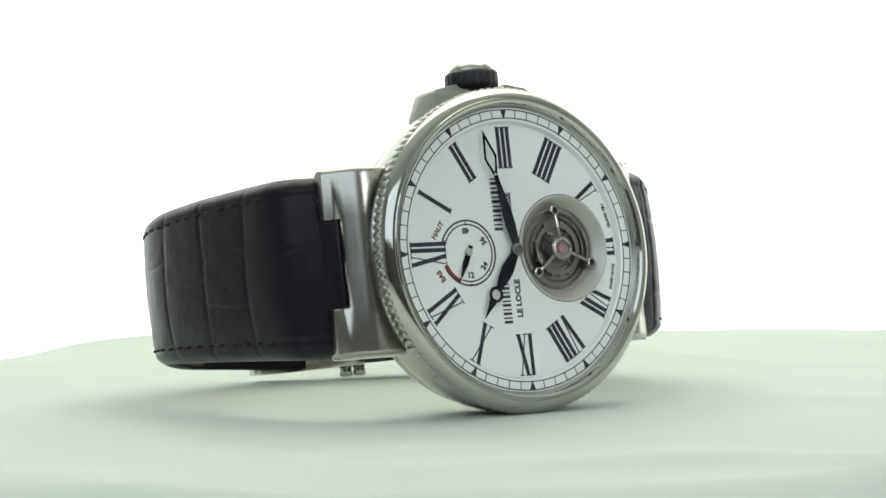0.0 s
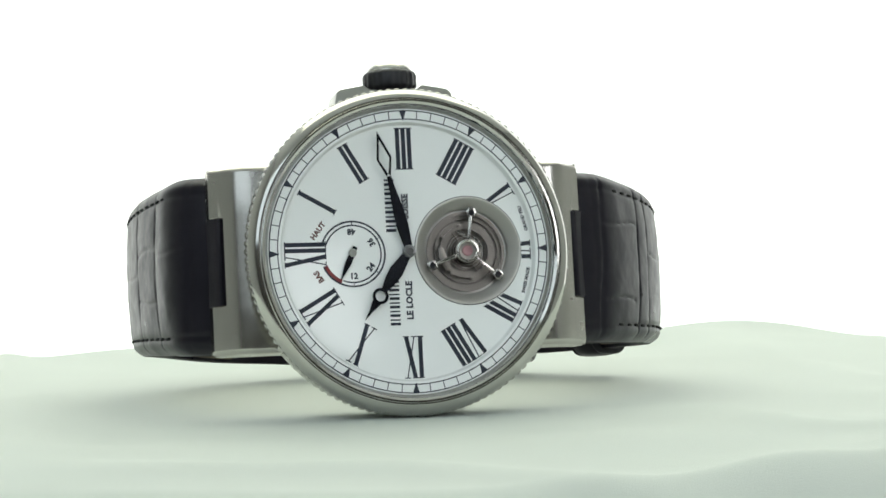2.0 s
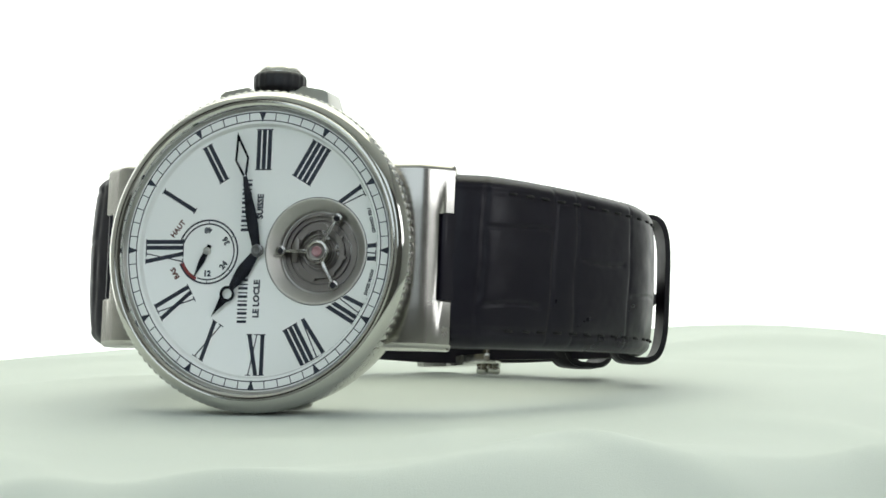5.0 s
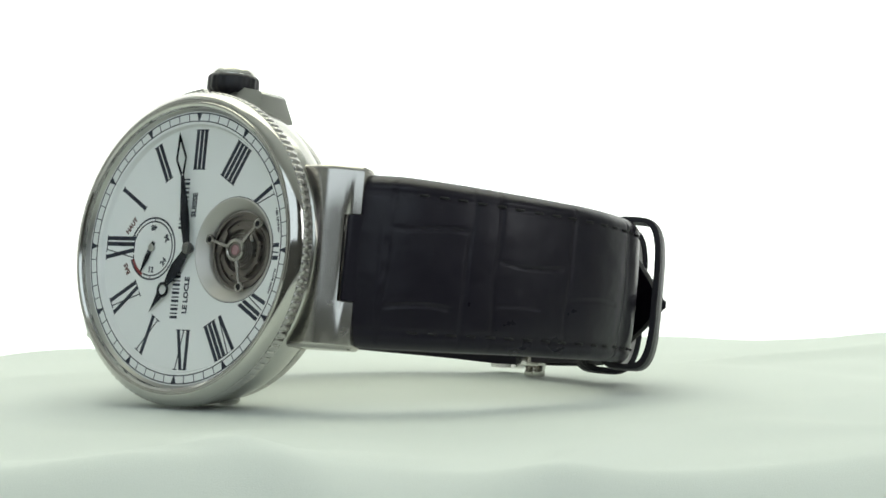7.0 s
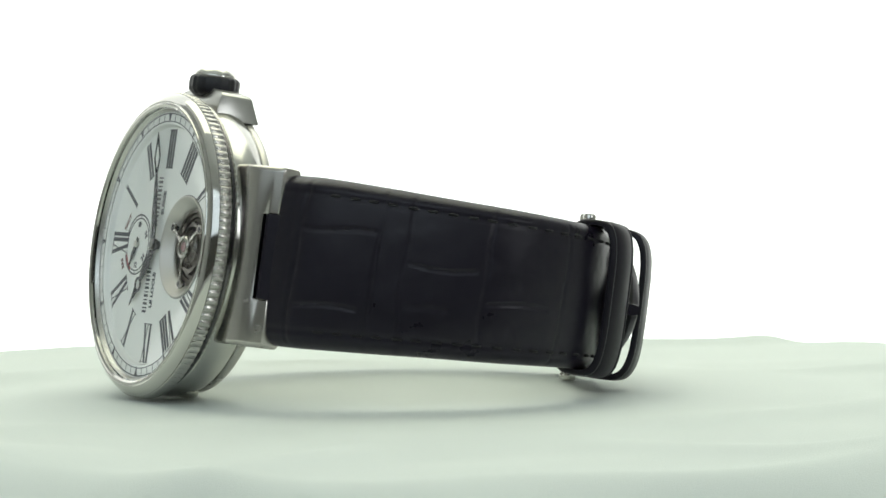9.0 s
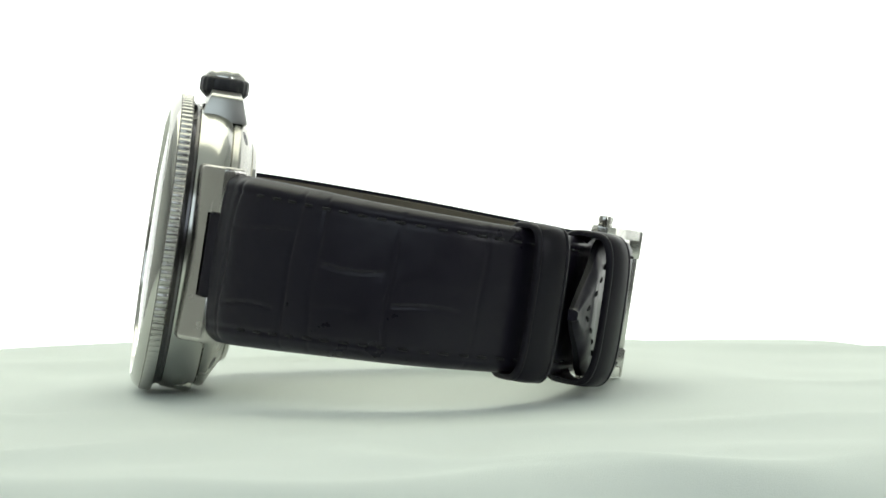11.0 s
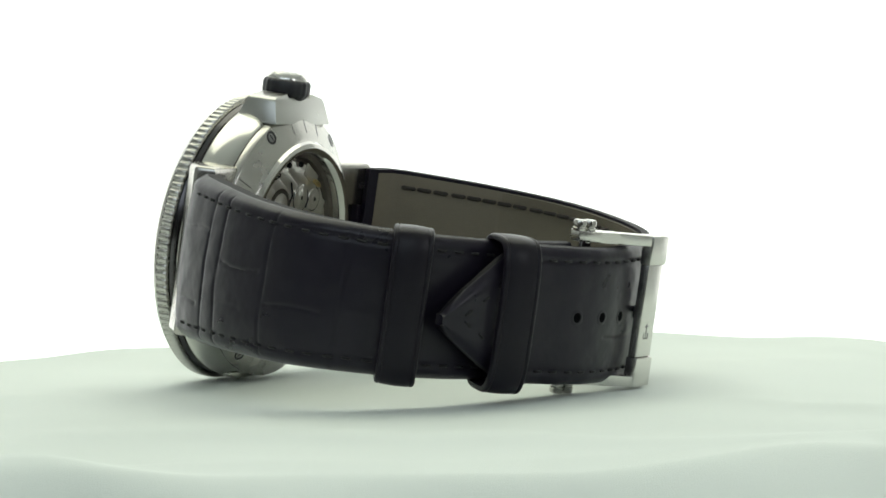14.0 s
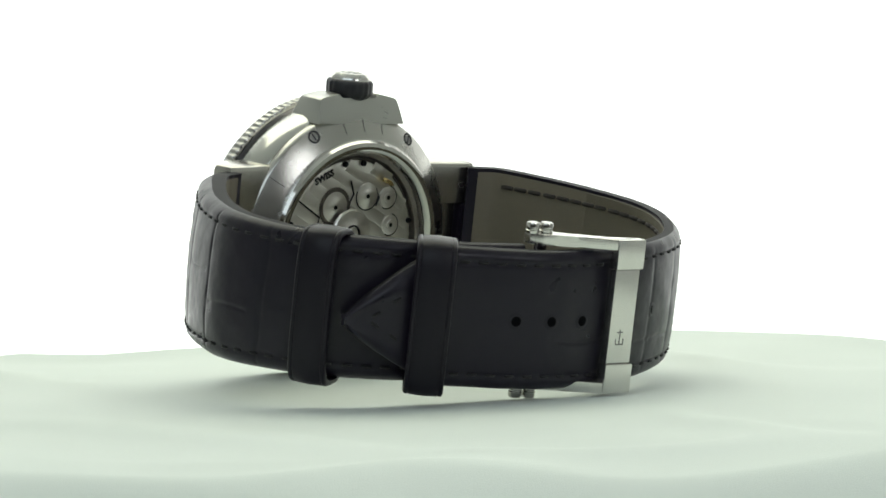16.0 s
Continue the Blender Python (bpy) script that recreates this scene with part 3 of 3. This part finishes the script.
minute, hour_ = hand_parts()
minute_hand = part("minute_hand", minute, BLUED, watch, "dark blued leaf-shaped minute hand with open tip")
part("hour_hand", hour_, BLUED, watch, "dark blued hour hand with open circle", at=pose(0, 0, 0, 0, 0, 144.8))
part("hand_hub", lathe([(0, 0.3), (0.3, 0.3), (0.36, 0.38), (0.55, 0.38), (0.62, 0.3), (0.62, 0.16), (0.82, 0.12), (0.85, 0.05), (0.85, -0.34), (0.6, -0.4), (0.6, -0.9), (0, -0.9)], 40, closed=False), HUB, watch, "dark steel hub of the hands")
bm = bmesh.new()
add_prism(bm, [(0.3, -0.9), (0.36, 0.2), (0.42, 1.6), (0.05, 3.85), (-0.05, 3.85), (-0.42, 1.6), (-0.36, 0.2), (-0.3, -0.9)], -0.62, -0.52)
part("reserve_hand", bm, BLUED, watch, "small dark reserve hand", at=mm(sx, 0, 0, 0, 0, 154))
part("reserve_hub", turned(lathe([(0, -0.34), (0.4, -0.36), (0.52, -0.46), (0.52, -0.9), (0, -0.9)], 24, closed=False), Matrix.Translation((sx, 0, 0))), SATIN, watch)

# tourbillon opening
TB = Matrix.Translation((hx, 0, 0))
part("tourbillon_well", turned(lathe([(7.15, -0.9), (7.15, -0.7), (7.0, -0.64), (6.85, -0.72), (6.7, -0.9), (5.75, -1.9), (5.6, -2.1), (5.55, -2.5), (5.2, -2.55), (5.2, -3.6), (7.0, -3.6)], 128), TB), BRUSHED, watch, "satin steel well of the tourbillon")
part("well_floor", turned(lathe([(0, -3.05), (5.25, -3.05), (5.25, -3.5), (0, -3.5)], 96, closed=False), TB), FLOOR, watch, "bronze-grey floor of the tourbillon well")
bm = bmesh.new()
add_ring(bm, 7.12, 7.24, -0.88, -0.835, n=120)
part("well_gap", turned(bm, TB), DARKSTEEL, watch)
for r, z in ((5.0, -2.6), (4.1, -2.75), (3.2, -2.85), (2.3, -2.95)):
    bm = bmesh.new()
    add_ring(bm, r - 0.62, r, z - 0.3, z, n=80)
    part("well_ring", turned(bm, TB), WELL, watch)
cage = part("tourbillon_cage", merged(lathe([(1.1, 0.1), (1.12, 0.42), (1.25, 0.5), (1.5, 0.46), (1.62, 0.3), (1.62, 0.0), (1.1, 0.0)], 48)), ARM, watch, "three-armed polished tourbillon cage")
for k in range(3):
    R3 = Matrix.Rotation(radians(120 * k), 4, "Z")
    part("cage_arm", turned(prism([(1.4, -0.32), (2.2, -0.21), (4.75, -0.19), (4.75, 0.19), (2.2, 0.21), (1.4, 0.32)], 0.0, 0.3, 0.1, 2), R3), ARM, cage)
    eye = [(4.55, -0.45), (5.1, -0.72), (5.75, -0.5), (5.85, 0.0), (5.75, 0.5), (5.1, 0.72), (4.55, 0.45)]
    part("arm_eyelet", turned(prism(eye, -0.15, 0.3, 0.12, 2), R3), ARM, cage)
    # black plug in the eyelet, put in for the shade of its hole
    part("eyelet_hole", turned(lathe([(0, 0.33), (0.4, 0.33), (0.4, -0.5), (0, -0.5)], 20, closed=False), R3 @ Matrix.Translation((5.15, 0, 0))), DARKSTEEL, cage)
part("jewel_seat", lathe([(0, 0.1), (1.12, 0.22), (1.12, -0.1), (0, -0.1)], 40, closed=False), WELL, cage)
part("cage_jewel", lathe([(0, 0.2), (0.2, 0.2), (0.6, 0.36), (0.72, 0.3), (0.72, 0.0), (0, 0.0)], 32, closed=False), RUBY, cage, "ruby pivot jewel")
bm = bmesh.new()
add_ring(bm, 4.9, 5.3, -1.1, -0.85, n=90)
part("cage_ring", bm, WELL, cage)
bm = bmesh.new()
add_ring(bm, 3.0, 3.5, -1.2, -0.8, n=80)
part("balance_wheel", bm, WELL, cage)
for k in range(2):
    part("balance_spoke", turned(prism([(-3.1, -0.12), (3.1, -0.12), (3.1, 0.12), (-3.1, 0.12)], -1.1 + 0.02 * k, -0.9 + 0.02 * k), Matrix.Rotation(radians(40 + 90 * k), 4, "Z")), WELL, cage)
for k in range(8):
    a = radians(20 + 45 * k)
    part("timing_screw", turned(lathe([(0, 0.25), (0.25, 0.2), (0.25, -0.3), (0, -0.3)], 14, closed=False), Matrix.Translation((3.55 * math.cos(a), 3.55 * math.sin(a), -1.0))), WELL, cage)
pts = [(0.5 + 2.0 * t / 60, 0, 0) for t in range(61)]
part("hairspring", tube([(p[0] * math.cos(i * 0.55), p[0] * math.sin(i * 0.55), -0.65) for i, p in enumerate(pts)], 0.025, 5), MOVEMENT, cage)
part("escape_wheel", turned(gear(1.3, 0.4, 16, -1.75, -1.55), Matrix.Translation((2.2, -2.4, 0))), ARM, cage)
part("pallet_fork", turned(prism([(-1.2, -0.25), (0.9, -0.15), (1.2, 0.5), (0.6, 0.4), (-1.1, 0.3)], -1.5, -1.25, 0.05, 1), Matrix.Translation((2.6, 0.9, 0)) @ Matrix.Rotation(radians(60), 4, "Z")), ARM, cage)
part("cage_bridge", turned(prism([(-1.6, -0.35), (1.5, -0.35), (1.9, 0.2), (0.6, 0.7), (-1.5, 0.4)], -0.6, -0.3, 0.08, 2), Matrix.Translation((-1.5, 2.8, 0)) @ Matrix.Rotation(radians(25), 4, "Z")), WELL, cage)


# ---- strap ----
def groove(d, w):
    return math.exp(-(d / w) ** 2)


def strap(name, pts, creases, cuts, label, nseg=400, tip=0.0, holes=()):
    """Leather band. pts: (x, z, thickness, half width, y centre) along its middle; outer side to the left of the way along it."""
    s, dist = spline(pts, nseg)
    bm = bmesh.new()
    K = 84
    rows = []
    L = dist[-1]
    for i, (x, z, th, hw, yc) in enumerate(s):
        t = s[min(i + 1, nseg), :2] - s[max(i - 1, 0), :2]
        t = t / np.linalg.norm(t)
        o = np.array((t[1], -t[0])) * FLIP
        d = dist[i]
        if tip and d > L - tip:
            hw *= max(0.03, ((L - d) / tip)) ** 0.72
        row = []
        for k in range(K + 1):  # outer face, domed and creased
            v = -1 + 2 * k / K
            y = hw * v
            e = abs(v)
            dome = th / 2 - 0.16 * th * e ** 2.3 - 0.36 * th * max(0, (e - 0.85) / 0.15) ** 2.2
            dep = 0.0
            soft = min(1, max(0, (d - L + tip + 1) / 4)) if tip else 0.0  # the tail is padded and thins to its edge
            dome = dome * (1 - soft) + soft * (th / 2 - 0.6 * th * max(0, (e - 0.55) / 0.45) ** 2.5)
            if e < 0.95:
                for c, depth in creases:
                    wave = c + 0.3 * math.sin(v * 2.1 + 3 * c) + 0.12 * math.sin(v * 6 + 2 * c)
                    dep += depth * (0.7 + 0.6 * noise.noise(Vector((y * 0.5, c, 2)))) * groove(d - wave, 0.26)
                for a, b, vv, depth in cuts:
                    if a < d < b:
                        dep += 1.1 * depth * groove((v - vv - 0.03 * math.sin(d * 0.45 + 5 * vv)) * hw, 0.2) * min(1, (d - a) / 0.6, (b - d) / 0.6)
            dep += 0.2 * (1 - soft) * groove((e - 0.80) * hw, 0.35)  # gutter along the stitching
            cell = 0.0
            for (c0, _), (c1, _) in zip(creases, creases[1:]):
                if c0 < d < c1:
                    cell = math.sin(math.pi * (d - c0) / (c1 - c0)) ** 0.6
            h = dome - 0.55 * dep + 0.12 * cell * max(0, 1 - (e / 0.9) ** 4) + 0.07 * noise.noise(Vector((d * 0.33, y * 0.33, 5))) + 0.018 * noise.noise(Vector((d * 0.9, y * 0.9, 8)))
            if d < 0.9 and abs(y + yc + 0.2) > 5.6:  # rounded end at the lug
                h -= 0.3 * th * (1 - math.sqrt(max(0, 1 - ((0.9 - d) / 0.9) ** 2)))
            row.append(bm.verts.new((x + o[0] * h, yc + y, z + o[1] * h)))
        for k in range(9):  # inner face
            v = 1 - 2 * k / 8
            h = -th / 2
            row.append(bm.verts.new((x + o[0] * h, yc + hw * 0.998 * v, z + o[1] * h)))
        rows.append(row)
    n = len(rows[0])
    for a, b in zip(rows, rows[1:]):
        for k in range(n):
            bm.faces.new((a[k], a[(k + 1) % n], b[(k + 1) % n], b[k]))
    bm.faces.new(rows[0])
    bm.faces.new(rows[-1][::-1])
    band = part(name, bm, LEATHER, watch, label, smooth=50)
    band.data.materials.append(EDGE)
    for q, face in enumerate(band.data.polygons):  # painted cut edges
        if q < nseg * n and (q % n in (K, n - 1)):
            face.material_index = 1
    return band, s, dist


def lining(band, s, dist, d0, d1, label):
    bm = bmesh.new()
    rows = []
    for i, (x, z, th, hw, yc) in enumerate(s):
        if not d0 < dist[i] < d1:
            continue
        t = s[min(i + 1, len(s) - 1), :2] - s[max(i - 1, 0), :2]
        t = t / np.linalg.norm(t)
        o = np.array((t[1], -t[0])) * FLIP
        rows.append([bm.verts.new((x + o[0] * h, yc + hw * 0.965 * v, z + o[1] * h)) for v, h in ((-1, -th / 2 + 0.1), (-0.97, -th / 2 - 0.12), (0.97, -th / 2 - 0.12), (1, -th / 2 + 0.1))])
    for a, b in zip(rows, rows[1:]):
        for k in range(4):
            bm.faces.new((a[k], a[(k + 1) % 4], b[(k + 1) % 4], b[k]))
    bm.faces.new(rows[0])
    bm.faces.new(rows[-1])
    return part("lining", bm, LINING, band, label)


def stitch_mesh(name, length, mat, r=0.2):
    bm = tube([(-length / 2, 0, -0.25), (-length / 2 + 0.12, 0, 0.0), (0, 0, 0.07), (length / 2 - 0.12, 0, 0.0), (length / 2, 0, -0.25)], r, 6)
    bmesh.ops.scale(bm, vec=(0.001,) * 3, verts=bm.verts)
    me = bpy.data.meshes.new(name)
    bm.to_mesh(me)
    bm.free()
    me.materials.append(mat)
    me.shade_smooth()
    return me


STITCH = stitch_mesh("stitch", 1.2, THREAD, 0.19)
INSTITCH = stitch_mesh("lining_stitch", 2.0, DARKTHREAD, 0.34)


def stitches(band, s, dist, d0, d1, gap, me, inner=False, edge=0.80):
    d = d0
    while d < d1:
        i = int(np.argmin(abs(dist - d)))
        x, z, th, hw, yc = s[i]
        t = s[min(i + 1, len(s) - 1), :2] - s[max(i - 1, 0), :2]
        t = t / np.linalg.norm(t)
        o = np.array((t[1], -t[0])) * FLIP
        n = -o if inner else o
        h = th / 2 + (0.18 if inner else -0.1 * th + 0.02)
        X, Z = Vector((t[0], 0, t[1])), Vector((n[0], 0, n[1]))
        Y = Z.cross(X)
        for e in (1, -1):
            m = Matrix((X, Y, Z)).transposed().to_4x4()
            m.translation = Vector((x + n[0] * h, yc + e * hw * edge, z + n[1] * h)) / 1000
            place(me.name, me, band, at=m)
        d += gap


# strap that carries the keepers, six o'clock side; outer side away from the middle
FLIP = -1
A_MAIN = [(23.9, -8.4, 4.4, 11.6, -0.3), (26.4, -9.5, 4.4, 11.6, -0.3), (29.2, -11.3, 4.4, 11.55, -0.25), (34.4, -17.5, 4.3, 11.2, -0.2), (39.0, -24.5, 4.0, 10.75, -0.15), (42.4, -33.4, 3.6, 10.35, -0.05),
          (41.9, -41.8, 3.1, 10.0, 0.1), (38.8, -48.6, 2.8, 9.8, 0.2), (32.8, -53.4, 2.5, 9.7, 0.2), (26.3, -56.6, 2.3, 9.6, 0.2), (14.0, -61.0, 2.0, 9.6, 0.3)]
band_a, sa, da = strap("strap", A_MAIN, [(4.2, 0.4), (14.5, 0.3), (18.5, 0.25), (29.0, 0.25), (40.0, 0.2)],
                       [(4.2, 14.5, 0.42, 0.3), (4.2, 13.0, -0.5, 0.3), (18.5, 28, 0.12, 0.3), (18.5, 25, -0.42, 0.12), (29, 38, -0.25, 0.25)], "black crocodile leather strap with stitched edges and two keepers")
part("strap_tongue", plan([(23.0, -6.4), (23.85, -5.55), (24.3, -5.5), (24.75, -5.95), (25.3, -6.55), (26.2, -7.6), (26.0, -10.4), (22.6, -9.4)], -5.95, 5.6, 0.25), LEATHER, watch)
lining(band_a, sa, da, 1.0, 46.0, "taupe leather lining")
stitches(band_a, sa, da, 8.0, 62.0, 2.6, STITCH)
stitches(band_a, sa, da, 8.0, 44.0, 2.7, INSTITCH, True, 0.78)

# strap with the holes, twelve o'clock side, its tail lies over the other
FLIP = 1
B_MAIN = [(-23.7, -9.2, 4.2, 11.75, -0.25), (-27.6, -12.5, 4.4, 11.8, -0.05), (-29.0, -20.0, 4.3, 11.45, 0.35), (-30.2, -30.0, 3.9, 10.9, 0.75), (-29.8, -41.0, 3.4, 10.3, 1.05), (-26.0, -50.0, 3.0, 9.85, 1.1),
          (-17.6, -59.3, 2.7, 9.7, 0.85), (-7.0, -64.6, 2.4, 9.65, 0.65), (3.0, -66.3, 2.2, 9.7, 0.3), (11.5, -66.2, 2.2, 9.6, 0.3), (17.8, -64.6, 2.2, 9.6, 0.3), (23.0, -61.9, 2.2, 9.6, 0.3), (28.5, -59.4, 2.2, 9.6, 0.3), (34.4, -57.6, 2.0, 9.6, 0.0), (40.4, -54.9, 1.4, 9.4, -0.6)]
band_b, sb, db = strap("strap", B_MAIN, [(3.4, 0.3), (11.0, 0.3), (20.5, 0.28), (30.0, 0.25), (40.0, 0.22), (50.0, 0.2), (60.0, 0.2), (68.0, 0.2), (77.0, 0.2)],
                       [(3.4, 11, 0.2, 0.2), (11, 20.5, 0.25, 0.25), (11, 20.5, -0.35, 0.25), (20.5, 30, 0.0, 0.2), (30, 40, 0.3, 0.2), (40, 50, -0.2, 0.2), (60, 68, -0.45, 0.22), (68, 77, -0.4, 0.22), (77, 88, -0.3, 0.2)],
                       "black crocodile leather strap with punched holes and pointed tail", 360, tip=14.0)
part("strap_tongue", plan([(-23.0, -6.4), (-23.85, -5.6), (-24.3, -5.6), (-24.8, -6.5), (-25.3, -7.6), (-25.9, -9.0), (-26.0, -10.6), (-22.6, -9.6)], -5.95, 5.6, 0.25), LEATHER, watch)
lining(band_b, sb, db, 1.0, 60.0, "taupe leather lining")
stitches(band_b, sb, db, 8.0, db[-1] - 15.5, 2.6, STITCH)
stitches(band_b, sb, db, 8.5, 58.0, 2.7, INSTITCH, True, 0.78)
LB = db[-1]
for q in range(4):  # stitching that follows the pointed tail
    d = LB - 4.2 - 2.6 * q
    i = int(np.argmin(abs(db - d)))
    x, z, th, hw, yc = sb[i]
    t = sb[i + 1, :2] - sb[i - 1, :2]
    t = t / np.linalg.norm(t)
    n = np.array((t[1], -t[0])) * FLIP
    for e in (1, -1):
        X = (Vector((t[0], 0, t[1])) + Vector((0, -0.62 * e, 0))).normalized()
        Z = Vector((n[0], 0, n[1]))
        m = Matrix((X, Z.cross(X), Z)).transposed().to_4x4()
        y = yc + e * (hw * ((LB - d) / 14.0) ** 0.95 - 2.3)
        m.translation = Vector((x + n[0] * (th / 2 + 0.02), y, z + n[1] * (th / 2 + 0.02))) / 1000
        if e * (y - yc) > 0.2:
            place("stitch", STITCH, band_b, at=m)
for q in range(7):
    d = LB - 24.3 - 5.3 * q
    i = int(np.argmin(abs(db - d)))
    x, z, th, hw, yc = sb[i]
    t = sb[i + 1, :2] - sb[i - 1, :2]
    t = t / np.linalg.norm(t)
    n = np.array((t[1], -t[0])) * FLIP
    X, Z = Vector((t[0], 0, t[1])), Vector((n[0], 0, n[1]))
    m = Matrix((X, Z.cross(X), Z)).transposed().to_4x4()
    m.translation = Vector((x + n[0] * (th / 2 - 0.02), yc, z + n[1] * (th / 2 - 0.02)))
    part("punched_hole", turned(lathe([(0.66, 0.05), (0.85, 0.1), (1.15, 0.0), (1.15, -0.5), (0.66, -0.5)], 28), m), LEATHER, band_b)
    # solid plug, not an opening; the hole's shade is its near-black colour
    part("hole_bore", turned(lathe([(0, 0.06), (0.7, 0.06), (0.7, -0.4), (0, -0.4)], 24, closed=False), m), BORE, band_b)


# keepers
def keeper(x, z, ang, hw, depth, wide, yc):
    """Leather loop round the bands: wide along the strap, depth through it, hw half its height."""
    out, inn = [], []
    n = 48
    for k in range(n):
        a = 2 * math.pi * k / n
        c, s = math.cos(a), math.sin(a)
        e = 0.52
        out.append((math.copysign(abs(c) ** e, c) * (depth / 2 + 0.85), math.copysign(abs(s) ** e, s) * (hw + 0.75)))
        inn.append((math.copysign(abs(c) ** e, c) * (depth / 2), math.copysign(abs(s) ** e, s) * hw))
    bm = bmesh.new()
    rows = []
    for w, g in ((-wide / 2, 0.34), (-wide / 2 + 0.1, 0.14), (-wide / 2 + 0.3, 0.02), (-wide / 2 + 0.55, 0.0), (-wide / 2 + 0.68, 0.1), (-wide / 2 + 0.85, 0.0), (0, -0.08), (wide / 2 - 0.85, 0.0), (wide / 2 - 0.68, 0.1), (wide / 2 - 0.55, 0.0), (wide / 2 - 0.3, 0.02), (wide / 2 - 0.1, 0.14), (wide / 2, 0.34)):
        rows.append([bm.verts.new((w, y * (1 - g / hw), d * (1 - g / (depth / 2 + 0.85)))) for d, y in out])
    for w in (wide / 2, -wide / 2):
        rows.append([bm.verts.new((w, y, d)) for d, y in inn])
    for a, b in zip(rows, rows[1:] + rows[:1]):
        for k in range(n):
            bm.faces.new((a[k], a[(k + 1) % n], b[(k + 1) % n], b[k]))
    turned(bm, Matrix.Translation((x, yc, z)) @ Matrix.Rotation(radians(ang), 4, "Y"))
    return part("keeper", bm, CALF, watch, "smooth black leather keeper loop", smooth=50)


keeper(39.2, -48.95, -62, 9.95, 6.8, 5.4, 0.2)
keeper(28.2, -58.7, -42, 9.95, 8.0, 5.4, 0.2)

# clasp: frame over the strap, side arms, folding leaves, release buttons


def slab(x0, x1, y0, y1, z0, z1, bevel=0.25):
    return prism([(x0, y0), (x1, y0), (x1, y1), (x0, y1)], z0, z1, bevel, 2)


TILT = Matrix.Translation((1.95, 1.0, -68.9)) @ Matrix.Rotation(radians(-5), 4, "Y")
clasp = part("clasp_frame", turned(slab(-2.2, 2.15, -6.6, 6.6, -0.7, 0.7), TILT), BRIGHT, watch, "brushed steel clasp frame over the strap")
for e in (1, -1):
    part("frame_corner", turned(slab(-2.6, 2.3, min(e * 6.6, e * 10.8), max(e * 6.6, e * 10.8), -0.95, 0.85, 0.3), TILT), BRIGHT, clasp)
    arm = [(0.2, -69.6), (4.2, -69.4), (9.0, -66.2), (11.6, -64.7), (13.4, -63.9), (14.7, -62.5), (14.3, -61.0), (12.7, -60.4), (10.8, -61.4), (8.2, -64.0), (4.4, -67.2), (0.3, -68.2)]
    part("side_arm", plan(arm, 1.0 + e * 10.05 - 0.75, 1.0 + e * 10.05 + 0.75), BRIGHT, clasp)
    for k in (-1.0, 1.0):
        part("release_button", turned(lathe([(0, 1.55), (0.6, 1.6), (0.85, 1.5), (0.95, 1.3), (0.95, 0.75), (0.85, 0.65), (0.85, 0.5), (0.95, 0.4), (0.95, 0), (0, 0)], 24, closed=False),
             Matrix.Translation((12.8 + k, 1.0 + e * 10.7, -62.3 + 0.3 * k)) @ Matrix.Rotation(radians(-90 * e), 4, "X")), STEEL, clasp, "polished steel release button")
part("clasp_leaf", turned(slab(-13, 13, -4.0, 4.0, -0.4, 0.4, 0.2), Matrix.Translation((1.0, 0.6, -61.4)) @ Matrix.Rotation(radians(2), 4, "Y")), STEEL, clasp, "polished folding clasp leaf")
part("clasp_leaf", turned(slab(-11, 11, -3.0, 3.0, -0.35, 0.35, 0.2), Matrix.Translation((16, 0.6, -59.4)) @ Matrix.Rotation(radians(-8), 4, "Y")), STEEL, clasp)
part("clasp_hinge", tube([(12.6, -9.4, -62.6), (12.6, 11.4, -62.6)], 0.9, 16), STEEL, clasp)
part("clasp_pin", tube([(2.6, 1.0, -66.8), (2.6, 1.0, -68.6)], 0.45, 10), DARKSTEEL, clasp)
# small emblem of plain bars on the frame
em = merged(slab(-0.08, 0.08, -1.1, 1.1, -0.74, -0.68, 0), slab(-0.5, 0.5, 0.62, 0.8, -0.74, -0.68, 0), slab(-0.75, -0.6, -0.9, -0.2, -0.74, -0.68, 0), slab(0.6, 0.75, -0.9, -0.2, -0.74, -0.68, 0), slab(-0.7, 0.7, -1.1, -0.9, -0.74, -0.68, 0))
part("emblem", turned(em, TILT @ Matrix.Translation((0.2, -2.9, 0))), HUB, clasp)

build_turntable_ob = build_turntable()


def motions():
    turn = [(t, pose(0, 0, 0, 0, 0, 37.48 - 10.713 * t - 0.003 * t * max(0, t - 9))) for t in (0.5 * k for k in range(33))]
    for thing in (watch, build_turntable_ob):
        walk(thing, turn)
    walk(cloth, [(t, pose(0, 0, 0, 0, -0.5) @ m) for t, m in turn])
    walk(cage, [(t, CASE @ mm(hx, 0, -1.35, 0, 0, 96 - 7.4 * t)) for t in range(17)])
    walk(minute_hand, [(t, CASE @ mm(0, 0, 0, 0, 0, 13.0 - 0.12 * t)) for t in range(0, 17, 4)])


motions()
